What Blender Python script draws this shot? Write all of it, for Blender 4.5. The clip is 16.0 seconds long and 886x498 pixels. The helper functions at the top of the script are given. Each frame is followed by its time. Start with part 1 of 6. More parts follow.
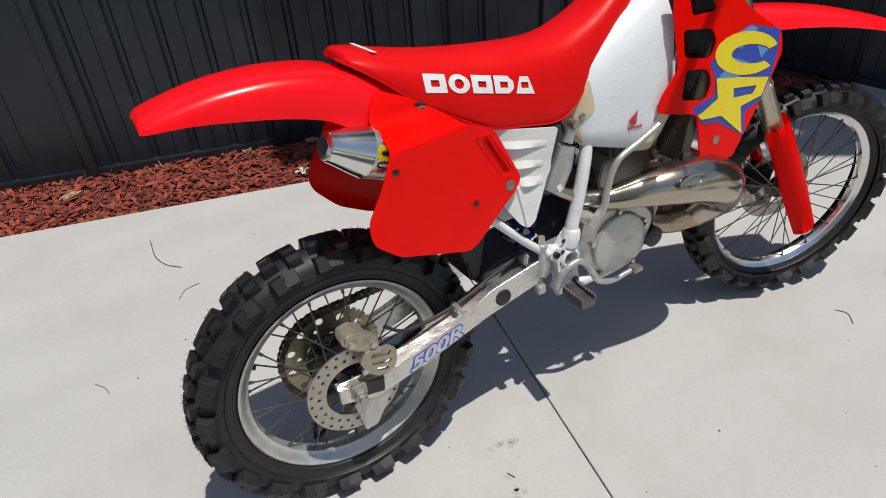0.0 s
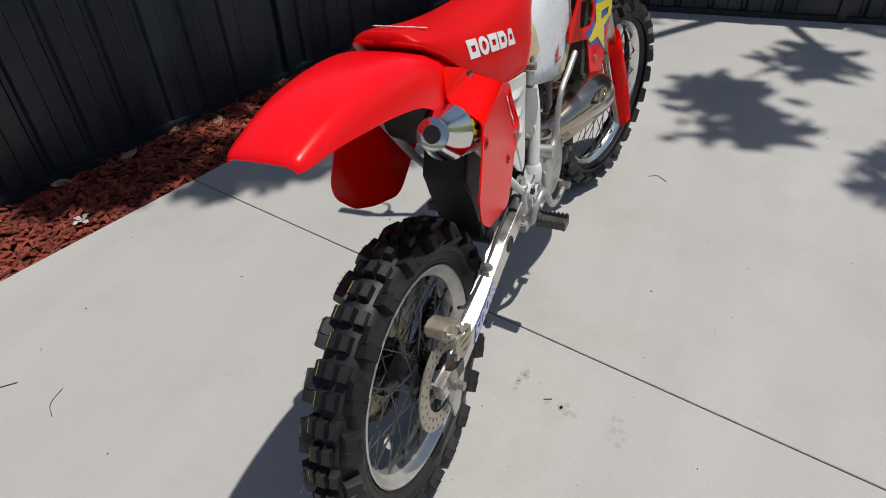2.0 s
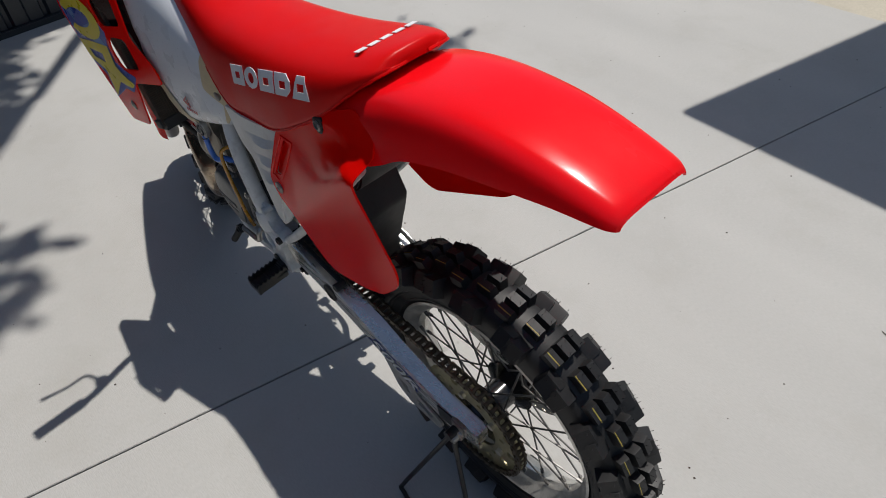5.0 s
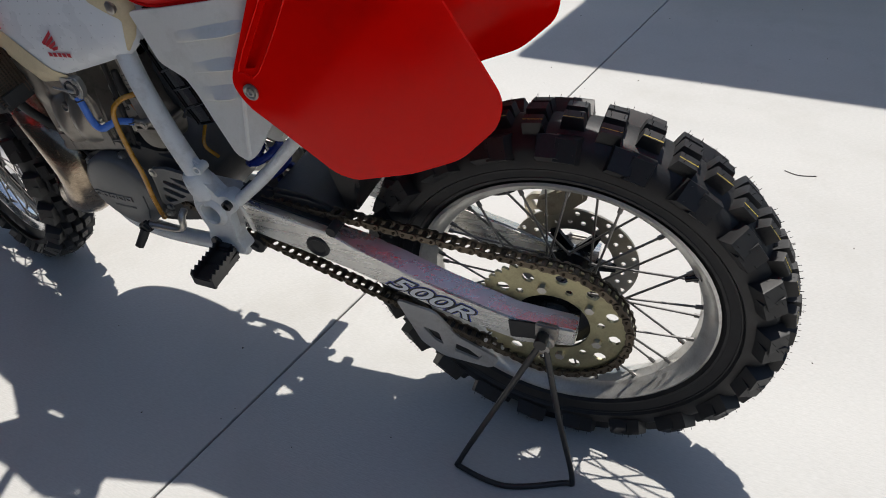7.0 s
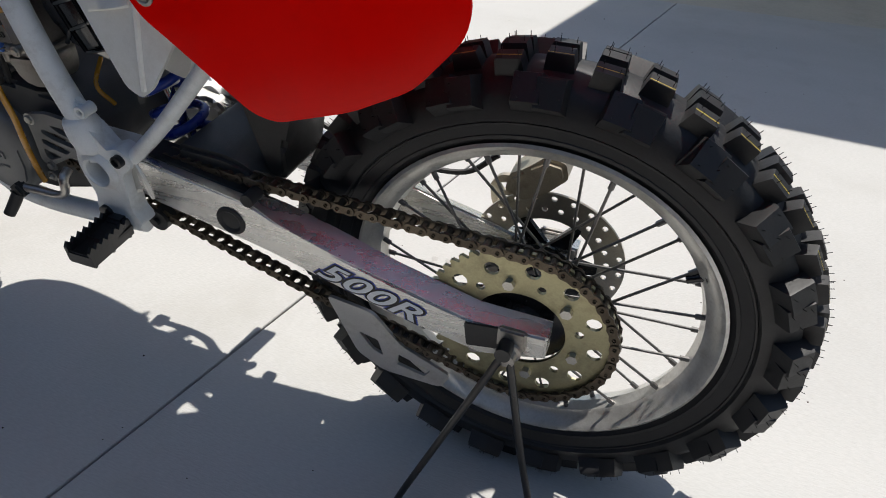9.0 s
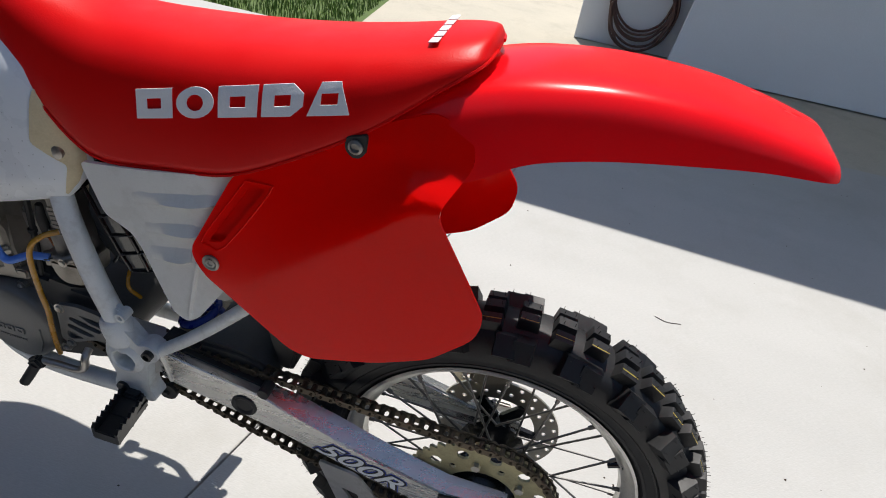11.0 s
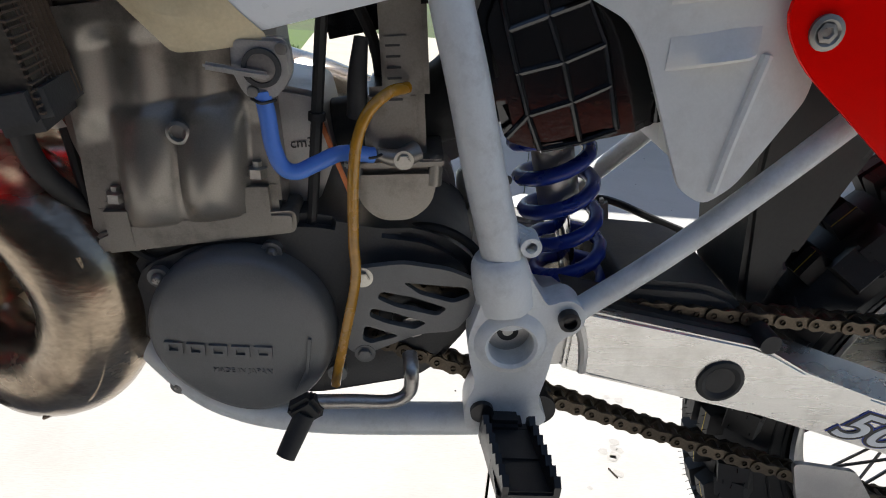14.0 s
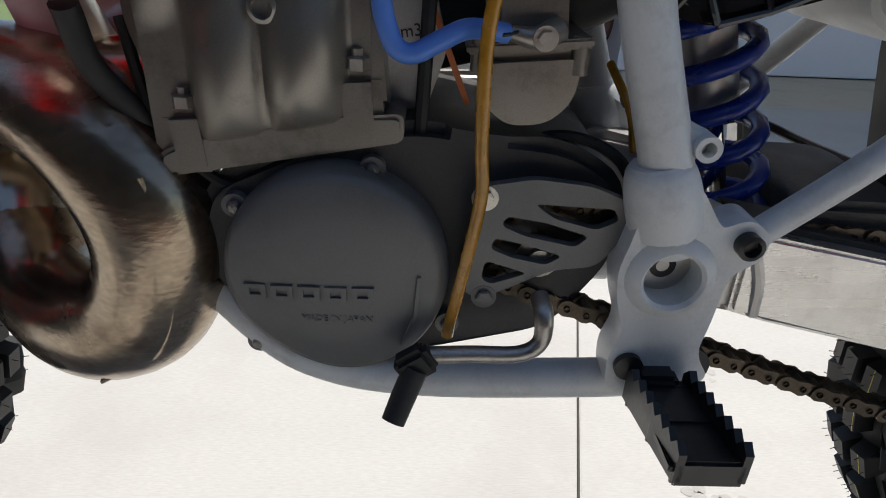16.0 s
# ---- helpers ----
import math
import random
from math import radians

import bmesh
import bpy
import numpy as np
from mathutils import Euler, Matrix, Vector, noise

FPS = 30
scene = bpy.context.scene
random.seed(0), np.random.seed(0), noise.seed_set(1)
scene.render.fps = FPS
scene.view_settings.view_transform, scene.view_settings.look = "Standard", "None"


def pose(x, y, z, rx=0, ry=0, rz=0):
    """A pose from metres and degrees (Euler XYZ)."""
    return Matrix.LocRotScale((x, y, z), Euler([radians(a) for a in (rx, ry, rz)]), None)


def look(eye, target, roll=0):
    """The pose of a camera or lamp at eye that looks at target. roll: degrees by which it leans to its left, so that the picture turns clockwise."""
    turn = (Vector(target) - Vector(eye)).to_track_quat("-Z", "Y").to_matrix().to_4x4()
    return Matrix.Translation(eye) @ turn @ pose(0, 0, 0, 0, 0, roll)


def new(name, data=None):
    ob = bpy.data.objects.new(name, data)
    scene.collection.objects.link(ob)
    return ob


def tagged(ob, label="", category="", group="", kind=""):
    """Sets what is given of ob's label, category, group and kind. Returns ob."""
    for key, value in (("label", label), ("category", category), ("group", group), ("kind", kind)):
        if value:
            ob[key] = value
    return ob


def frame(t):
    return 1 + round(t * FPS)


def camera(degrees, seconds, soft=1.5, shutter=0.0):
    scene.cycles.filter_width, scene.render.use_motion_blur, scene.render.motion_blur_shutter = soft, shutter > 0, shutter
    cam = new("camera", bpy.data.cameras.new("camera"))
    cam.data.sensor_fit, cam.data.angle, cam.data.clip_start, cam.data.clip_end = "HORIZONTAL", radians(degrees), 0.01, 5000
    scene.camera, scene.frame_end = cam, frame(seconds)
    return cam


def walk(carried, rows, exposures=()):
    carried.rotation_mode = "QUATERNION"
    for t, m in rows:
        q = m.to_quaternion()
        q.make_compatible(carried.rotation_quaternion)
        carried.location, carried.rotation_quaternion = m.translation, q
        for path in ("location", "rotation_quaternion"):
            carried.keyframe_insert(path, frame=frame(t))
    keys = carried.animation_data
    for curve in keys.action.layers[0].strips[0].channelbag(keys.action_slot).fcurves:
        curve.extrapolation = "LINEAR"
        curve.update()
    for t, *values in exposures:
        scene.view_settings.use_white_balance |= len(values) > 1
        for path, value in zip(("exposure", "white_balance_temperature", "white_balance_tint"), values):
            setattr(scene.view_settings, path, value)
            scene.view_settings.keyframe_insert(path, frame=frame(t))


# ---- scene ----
cam = camera(69.4, 16.0, soft=1.0)
PATH = [
    (0, (-0.282, -1.054, 1.385), (0.499, 0.394, 0.247), -4.2),
    (0.5, (-0.501, -0.954, 1.405), (0.511, 0.309, 0.23), -2.9),
    (1, (-0.602, -0.808, 1.396), (0.504, 0.359, 0.207), -5.3),
    (1.5, (-0.702, -0.631, 1.407), (0.582, 0.298, 0.187), -3.7),
    (2, (-0.791, -0.468, 1.42), (0.614, 0.193, 0.16), -2.8),
    (2.5, (-0.769, -0.314, 1.4), (0.684, 0.09, 0.087), -2.0),
    (3, (-0.69, -0.14, 1.411), (0.78, 0.011, 0.063), 0.4),
    (3.5, (-0.66, 0.065, 1.41), (0.778, -0.159, 0.037), 1.2),
    (4, (-0.62, 0.27, 1.406), (0.66, -0.345, -0.003), 3.4),
    (4.2, (-0.588, 0.335, 1.405), (0.669, -0.333, 0.0), 0.8),
    (6.3, (-0.208, 0.763, 1.301), (0.548, -0.548, -0.007), -2.7),
    (6.5, (-0.157, 0.794, 1.238), (0.56, -0.537, -0.071), -3.3),
    (7, (-0.133, 0.771, 1.072), (0.493, -0.636, -0.203), -3.8),
    (7.5, (-0.129, 0.72, 0.968), (0.507, -0.757, -0.221), -4.7),
    (8, (-0.133, 0.669, 0.873), (0.471, -0.819, -0.319), -1.9),
    (8.2, (-0.131, 0.664, 0.851), (0.461, -0.837, -0.33), -1.1),
    (10.3, (-0.039, 0.681, 1.094), (0.319, -0.895, -0.084), 10.7),
    (10.5, (-0.03, 0.695, 1.139), (0.291, -0.912, -0.008), 11.8),
    (11, (0.032, 0.736, 1.202), (0.277, -0.928, 0.12), 10.7),
    (11.5, (0.17, 0.74, 1.159), (0.399, -0.899, 0.035), 6.6),
    (12, (0.33, 0.708, 1.062), (0.484, -0.868, -0.159), 7.0),
    (12.5, (0.477, 0.699, 0.976), (0.429, -0.948, -0.156), 6.4),
    (13, (0.561, 0.663, 0.897), (0.371, -1.052, -0.114), 4.9),
    (13.5, (0.63, 0.592, 0.819), (0.399, -1.178, -0.082), 5.8),
    (14, (0.67, 0.563, 0.718), (0.526, -1.279, -0.046), 4.6),
    (14.5, (0.7, 0.538, 0.673), (0.54, -1.34, 0.003), 3.4),
    (15, (0.709, 0.526, 0.657), (0.599, -1.35, -0.027), 5.1),
    (15.5, (0.721, 0.504, 0.643), (0.638, -1.335, -0.138), 3.5),
    (16, (0.732, 0.487, 0.632), (0.681, -1.344, -0.171), 2.3),
]
EXPO = [(0.0, 0.16), (1.5, -0.03), (2.0, -0.05), (2.5, -0.14), (3.5, -0.34), (4.2, -0.31), (6.3, 0.47), (8.2, 0.59), (10.3, 0.59), (11.0, 0.57), (12.0, 0.66), (12.5, 0.76), (13.5, 0.90), (14.5, 0.98), (15.0, 0.99), (15.5, 0.89), (16.0, 0.64)]
walk(cam, [(t, look(eye, target, roll)) for t, eye, target, roll in PATH], EXPO)

# ---- light: high summer sun and clear sky ----
SUN = Vector((0.095, -0.268, 1.0)).normalized()
world = bpy.data.worlds.new("sky")
scene.world = world
world.use_nodes = True
wn = world.node_tree.nodes
sky = wn.new("ShaderNodeTexSky")
sky.sky_type, sky.sun_disc = "NISHITA", False
sky.sun_elevation = math.asin(SUN.z)
sky.sun_rotation = math.atan2(SUN.x, SUN.y)
world.node_tree.links.new(sky.outputs[0], wn["Background"].inputs[0])
wn["Background"].inputs[1].default_value = 0.076
sun = new("sun", bpy.data.lights.new("sun", "SUN"))
sun.data.energy, sun.data.angle, sun.data.color = 3.7, radians(0.6), (1.0, 0.96, 0.9)
sun.matrix_world = look(SUN * 20, (0, 0, 0))


# ---- materials ----
def socket(node, name, value):
    node.inputs[name].default_value = value


def paint(name, color, rough=0.4, metal=0.0, vary=0.12, scale=30.0, fine=300.0, bump=0.02, dirt=None, dirt_amount=0.0,
          dirt_scale=8.0, coat=0.0, stretch=(1, 1, 1), random_shift=0.0, spec=0.5):
    """A procedural surface: two scales of noise in colour and roughness, fine relief and shaped dirt."""
    m = bpy.data.materials.new(name)
    m.use_nodes = True
    t = m.node_tree
    n, link = t.nodes, t.links.new
    b = n["Principled BSDF"]
    geo = n.new("ShaderNodeTexCoord")
    mp = n.new("ShaderNodeMapping")
    mp.inputs["Scale"].default_value = stretch
    link(geo.outputs["Object"], mp.inputs["Vector"])
    a, f = n.new("ShaderNodeTexNoise"), n.new("ShaderNodeTexNoise")
    socket(a, "Scale", scale), socket(a, "Detail", 5.0), socket(f, "Scale", fine), socket(f, "Detail", 3.0)
    link(mp.outputs[0], a.inputs["Vector"]), link(mp.outputs[0], f.inputs["Vector"])
    mix = n.new("ShaderNodeMath")
    mix.operation = "ADD"
    link(a.outputs["Fac"], mix.inputs[0]), link(f.outputs["Fac"], mix.inputs[1])
    ramp = n.new("ShaderNodeMapRange")
    socket(ramp, "From Min", 0.6), socket(ramp, "From Max", 1.4), socket(ramp, "To Min", 1 - vary), socket(ramp, "To Max", 1 + vary)
    link(mix.outputs[0], ramp.inputs["Value"])
    val = ramp.outputs["Result"]
    if random_shift:
        info, rr, mu = n.new("ShaderNodeObjectInfo"), n.new("ShaderNodeMapRange"), n.new("ShaderNodeMath")
        socket(rr, "To Min", 1 - random_shift), socket(rr, "To Max", 1 + random_shift)
        link(info.outputs["Random"], rr.inputs["Value"])
        mu.operation = "MULTIPLY"
        link(val, mu.inputs[0]), link(rr.outputs["Result"], mu.inputs[1])
        val = mu.outputs[0]
    col = n.new("ShaderNodeVectorMath")
    col.operation = "SCALE"
    col.inputs[0].default_value = color
    link(val, col.inputs["Scale"])
    out = col.outputs[0]
    rough_out = None
    if dirt:
        d = n.new("ShaderNodeTexNoise")
        socket(d, "Scale", dirt_scale), socket(d, "Detail", 8.0), socket(d, "Roughness", 0.7)
        link(geo.outputs["Object"], d.inputs["Vector"])
        dr = n.new("ShaderNodeMapRange")
        socket(dr, "From Min", 0.5), socket(dr, "From Max", 0.72), socket(dr, "To Max", dirt_amount)
        link(d.outputs["Fac"], dr.inputs["Value"])
        mx = n.new("ShaderNodeMix")
        mx.data_type = "RGBA"
        link(dr.outputs["Result"], mx.inputs["Factor"])
        link(out, mx.inputs["A"])
        mx.inputs["B"].default_value = (*dirt, 1)
        out = mx.outputs["Result"]
    link(out, b.inputs["Base Color"])
    rr = n.new("ShaderNodeMapRange")
    socket(rr, "From Min", 0.3), socket(rr, "From Max", 0.7), socket(rr, "To Min", max(0.03, rough - 0.08)), socket(rr, "To Max", min(1, rough + 0.08))
    link(a.outputs["Fac"], rr.inputs["Value"]), link(rr.outputs["Result"], b.inputs["Roughness"])
    socket(b, "Metallic", metal), socket(b, "Coat Weight", coat), socket(b, "Specular IOR Level", spec)
    if bump:
        bp = n.new("ShaderNodeBump")
        socket(bp, "Strength", min(1.0, bump * 10)), socket(bp, "Distance", 0.001 if fine > 60 else 0.004)
        link(f.outputs["Fac"], bp.inputs["Height"]), link(bp.outputs[0], b.inputs["Normal"])
    return m


RED = paint("red_plastic", (1.0, 0.003, 0.001), 0.17, spec=0.15, vary=0.03, scale=9, fine=900, bump=0.004, dirt=(0.8, 0.012, 0.01), dirt_amount=0.25, dirt_scale=14)
RED_FENDER = paint("red_fender_plastic", (1.0, 0.006, 0.012), 0.21, spec=0.3, vary=0.03, scale=9, fine=900, bump=0.004, dirt=(0.85, 0.03, 0.03), dirt_amount=0.2, dirt_scale=20, stretch=(0.4, 1, 1))
VINYL = paint("red_vinyl", (0.66, 0.003, 0.003), 0.40, spec=0.16, vary=0.06, scale=14, fine=520, bump=0.018)
WHITE_PLASTIC = paint("white_plastic", (0.80, 0.80, 0.77), 0.42, vary=0.04, scale=12, fine=500, bump=0.01, dirt=(0.5, 0.48, 0.42), dirt_amount=0.35, dirt_scale=22)
CREAM = paint("aged_tank_plastic", (0.66, 0.56, 0.36), 0.45, vary=0.1, scale=10, fine=400, bump=0.01, dirt=(0.42, 0.31, 0.15), dirt_amount=0.4, dirt_scale=12)
DECAL_WHITE = paint("white_vinyl_decal", (0.74, 0.77, 0.80), 0.3, vary=0.02, scale=20, fine=300, bump=0.004)
FRAME_WHITE = paint("white_frame_paint", (0.70, 0.72, 0.72), 0.36, vary=0.05, scale=25, fine=500, bump=0.015, dirt=(0.32, 0.31, 0.28), dirt_amount=0.45, dirt_scale=30)
RUBBER = paint("tyre_rubber", (0.0105, 0.0105, 0.0115), 0.55, vary=0.25, scale=25, fine=300, bump=0.02, dirt=(0.035, 0.033, 0.03), dirt_amount=0.3, dirt_scale=30, random_shift=0.12)
BLACK = paint("black_plastic", (0.012, 0.012, 0.013), 0.2, vary=0.2, scale=20, fine=300, bump=0.01, dirt=(0.05, 0.05, 0.045), dirt_amount=0.3, dirt_scale=30)
BLACK_MATT = paint("black_rubber_part", (0.018, 0.018, 0.018), 0.6, vary=0.2, scale=30, fine=300, bump=0.02)
BLACK_PAINT = paint("black_steel_paint", (0.014, 0.014, 0.015), 0.35, vary=0.2, scale=40, fine=300, bump=0.01, dirt=(0.06, 0.045, 0.03), dirt_amount=0.3, dirt_scale=50)
ALU = paint("brushed_aluminium", (0.68, 0.67, 0.64), 0.28, 0.9, vary=0.12, scale=10, fine=260, bump=0.015, stretch=(1, 6, 12), dirt=(0.36, 0.34, 0.30), dirt_amount=0.4, dirt_scale=25)
RIM = paint("dull_rim_aluminium", (0.62, 0.61, 0.58), 0.38, 0.75, vary=0.12, scale=30, fine=300, bump=0.02, dirt=(0.34, 0.31, 0.27), dirt_amount=0.5, dirt_scale=40)
CHROME_RIM = paint("polished_rim_aluminium", (0.75, 0.75, 0.75), 0.2, 0.95, vary=0.08, scale=30, fine=300, bump=0.01, dirt=(0.4, 0.38, 0.34), dirt_amount=0.3, dirt_scale=40)
CAST = paint("cast_engine_alloy", (0.275, 0.253, 0.222), 0.36, 0.6, vary=0.14, scale=12, fine=900, bump=0.006, dirt=(0.05, 0.042, 0.033), dirt_amount=0.75, dirt_scale=16)
CAST_LIGHT = paint("bare_alloy_casting", (0.54, 0.53, 0.51), 0.40, 0.7, vary=0.12, scale=25, fine=900, bump=0.008, dirt=(0.22, 0.2, 0.17), dirt_amount=0.5, dirt_scale=25)
CARB = paint("grimy_carburettor_alloy", (0.30, 0.28, 0.25), 0.36, 0.7, vary=0.14, scale=20, fine=800, bump=0.006, dirt=(0.09, 0.08, 0.065), dirt_amount=0.6, dirt_scale=30)
CASE_GREY = paint("grey_engine_paint", (0.160, 0.160, 0.155), 0.40, 0.15, vary=0.1, scale=16, fine=800, bump=0.02, dirt=(0.09, 0.088, 0.08), dirt_amount=0.4, dirt_scale=14)
CASE_SHADE_DARK = paint("dark_case_paint_and_shade", (0.05, 0.05, 0.05), 0.55, 0.1, vary=0.2, scale=30, fine=500, bump=0.03, dirt=(0.09, 0.08, 0.065), dirt_amount=0.5, dirt_scale=25)
STEEL = paint("worn_steel", (0.42, 0.40, 0.37), 0.38, 0.85, vary=0.2, scale=60, fine=400, bump=0.02, dirt=(0.16, 0.11, 0.07), dirt_amount=0.5, dirt_scale=60)
BOLT = paint("zinc_bolt", (0.55, 0.53, 0.48), 0.35, 0.9, vary=0.15, scale=90, fine=500, bump=0.01)
SPOKE = paint("dull_spoke_steel", (0.16, 0.155, 0.15), 0.45, 0.8, vary=0.2, scale=60, fine=400, bump=0.0)
PIPE = paint("heat_tinted_steel_pipe", (0.36, 0.29, 0.215), 0.24, 0.92, vary=0.34, scale=16, fine=150, bump=0.02, dirt=(0.12, 0.085, 0.06), dirt_amount=0.8, dirt_scale=17, stretch=(1, 1, 2))
PIPE_BRIGHT = paint("plated_pipe_belly", (0.46, 0.41, 0.34), 0.2, 0.97, vary=0.12, scale=8, fine=200, bump=0.008, dirt=(0.36, 0.26, 0.14), dirt_amount=0.6, dirt_scale=9)
CALIPER = paint("anodised_caliper_alloy", (0.40, 0.36, 0.285), 0.42, 0.6, vary=0.15, scale=40, fine=500, bump=0.03, dirt=(0.16, 0.13, 0.10), dirt_amount=0.6, dirt_scale=45)
CHROME = paint("polished_steel", (0.74, 0.73, 0.71), 0.14, 1.0, vary=0.06, scale=20, fine=300, bump=0.004)
GOLD = paint("yellow_zinc_sprocket", (0.42, 0.385, 0.235), 0.36, 0.85, vary=0.12, scale=40, fine=400, bump=0.01, dirt=(0.12, 0.1, 0.07), dirt_amount=0.5, dirt_scale=35)
CHAIN = paint("oiled_chain_steel", (0.115, 0.092, 0.066), 0.45, 0.75, vary=0.3, scale=90, fine=500, bump=0.02, random_shift=0.3)
BLUE = paint("blue_spring_paint", (0.010, 0.032, 0.26), 0.28, vary=0.1, scale=30, fine=400, bump=0.006)
BLUE_HOSE = paint("blue_rubber_hose", (0.09, 0.23, 0.70), 0.40, vary=0.06, scale=40, fine=400, bump=0.008)
AMBER = paint("aged_amber_vent_hose", (0.46, 0.22, 0.02), 0.25, vary=0.2, scale=60, fine=200, bump=0.004, coat=0.3)
WHITE = paint("white_lettering", (0.80, 0.80, 0.80), 0.5, vary=0.04, scale=60, fine=420, bump=0.04)
DECAL_RED = paint("red_decal", (0.50, 0.012, 0.03), 0.35, vary=0.05, bump=0.0)
DOT_GREY = paint("pale_grey_dots", (0.46, 0.48, 0.50), 0.4, vary=0.05)
AIRBOX_BLACK = paint("glossy_black_airbox", (0.008, 0.008, 0.009), 0.13, vary=0.2, scale=20, fine=300, bump=0.01, coat=0.4)
STAIN = paint("faint_concrete_stain", (0.375, 0.365, 0.345), 0.85, vary=0.12, scale=40, bump=0.02, spec=0.2)
TYRE_STRIPE = paint("yellow_tyre_line", (0.62, 0.48, 0.06), 0.6, vary=0.25, scale=60)
FIN = paint("brown_dusty_fins", (0.13, 0.095, 0.07), 0.6, 0.3, vary=0.2)
SCREW = paint("dark_zinc_screw", (0.30, 0.29, 0.27), 0.4, 0.8, vary=0.15)
DECAL_YELLOW = paint("yellow_decal", (0.85, 0.68, 0.02), 0.32, vary=0.05, bump=0.002)
DECAL_BLUE = paint("blue_decal", (0.03, 0.07, 0.42), 0.32, vary=0.05, bump=0.002)
DECAL_SKY = paint("pale_blue_decal", (0.12, 0.28, 0.62), 0.32, vary=0.05, bump=0.002)
DISC = paint("worn_disc_steel", (0.46, 0.43, 0.37), 0.36, 0.85, vary=0.12, scale=40, fine=300, bump=0.01, dirt=(0.25, 0.21, 0.16), dirt_amount=0.5, dirt_scale=40)
DECAL_LILAC = paint("grey_lilac_decal", (0.52, 0.53, 0.60), 0.35, vary=0.05, bump=0.0)
DECAL_BLACK = paint("black_decal", (0.012, 0.012, 0.014), 0.4, vary=0.1, bump=0.0)
RADIATOR = paint("radiator_core", (0.085, 0.075, 0.06), 0.5, 0.5, vary=0.3, scale=60, fine=300, bump=0.05)
CONCRETE = paint("pale_concrete", (0.432, 0.425, 0.407), 0.8, vary=0.11, scale=3.0, fine=380, bump=0.05, stretch=(0.22, 1, 1), dirt=(0.36, 0.347, 0.32), dirt_amount=0.55, dirt_scale=2.3, spec=0.25)
CONCRETE_TAN = paint("tan_concrete", (0.46, 0.42, 0.34), 0.85, vary=0.12, scale=2.5, fine=120, bump=0.06, dirt=(0.30, 0.27, 0.21), dirt_amount=0.5, dirt_scale=3)
FENCE = paint("dark_blue_sheet_steel", (0.011, 0.016, 0.023), 0.40, 0.0, vary=0.12, scale=3, fine=250, bump=0.006, dirt=(0.05, 0.055, 0.06), dirt_amount=0.35, dirt_scale=5, stretch=(1, 1, 0.25))
MEADOW = paint("dull_grassy_ground", (0.075, 0.10, 0.04), 0.95, vary=0.45, scale=6, fine=90, bump=0.2, dirt=(0.10, 0.08, 0.05), dirt_amount=0.5, dirt_scale=0.8)
SOIL = paint("dark_soil", (0.055, 0.022, 0.014), 0.95, vary=0.4, scale=20, fine=120, bump=0.2)
LAWN = paint("lawn_green", (0.075, 0.12, 0.022), 0.8, vary=0.35, scale=6, fine=80, bump=0.1)
PLASTER = paint("white_plaster", (0.74, 0.75, 0.78), 0.8, vary=0.05, scale=2, fine=150, bump=0.04)
HOSE_BROWN = paint("brown_garden_hose", (0.10, 0.045, 0.035), 0.45, vary=0.2, scale=30, fine=300, bump=0.01)
BARK = paint("grey_bark", (0.20, 0.18, 0.15), 0.85, vary=0.25, scale=12, fine=90, bump=0.15)
LEAF = paint("green_leaf", (0.06, 0.13, 0.03), 0.45, vary=0.25, scale=14, fine=90, bump=0.03)
DRY = paint("dry_leaf", (0.50, 0.40, 0.26), 0.8, vary=0.25, scale=40, fine=200, bump=0.03)
STALK = paint("dry_grass_stalk", (0.26, 0.20, 0.10), 0.8, vary=0.25, scale=40, fine=200, bump=0.02)
PETAL = paint("white_petal", (0.80, 0.78, 0.72), 0.6, vary=0.08, scale=40, fine=200, bump=0.01)
TWIG = paint("dark_twig", (0.05, 0.035, 0.025), 0.85, vary=0.3, scale=60, fine=200, bump=0.03)


def shell(m, amount):
    """Thin moulded plastic: part of the light passes through it."""
    t = m.node_tree
    b = t.nodes["Principled BSDF"]
    tr, mx = t.nodes.new("ShaderNodeBsdfTranslucent"), t.nodes.new("ShaderNodeMixShader")
    src = b.inputs["Base Color"].links[0].from_socket
    t.links.new(src, tr.inputs["Color"])
    mx.inputs[0].default_value = amount
    t.links.new(b.outputs[0], mx.inputs[1]), t.links.new(tr.outputs[0], mx.inputs[2])
    t.links.new(mx.outputs[0], t.nodes["Material Output"].inputs["Surface"])
    return m


shell(RED, 0.16), shell(RED_FENDER, 0.18), shell(WHITE_PLASTIC, 0.12)


def islands(m, low, high):
    """Lets each loose piece of a mesh take a brightness of its own."""
    t = m.node_tree
    col = next(n for n in t.nodes if n.type == "VECT_MATH")
    old = col.inputs["Scale"].links[0].from_socket
    g, r, mu = t.nodes.new("ShaderNodeNewGeometry"), t.nodes.new("ShaderNodeMapRange"), t.nodes.new("ShaderNodeMath")
    socket(r, "To Min", low), socket(r, "To Max", high)
    mu.operation = "MULTIPLY"
    t.links.new(g.outputs["Random Per Island"], r.inputs["Value"])
    t.links.new(old, mu.inputs[0]), t.links.new(r.outputs["Result"], mu.inputs[1])
    t.links.new(mu.outputs[0], col.inputs["Scale"])
    return m


MULCH = islands(paint("red_bark_mulch", (0.215, 0.040, 0.022), 0.85, vary=0.25, scale=40, fine=200, bump=0.08), 0.35, 1.45)
GRASS = islands(paint("grass_blades", (0.10, 0.17, 0.03), 0.6, vary=0.2, scale=30, fine=100, bump=0.0), 0.5, 1.4)


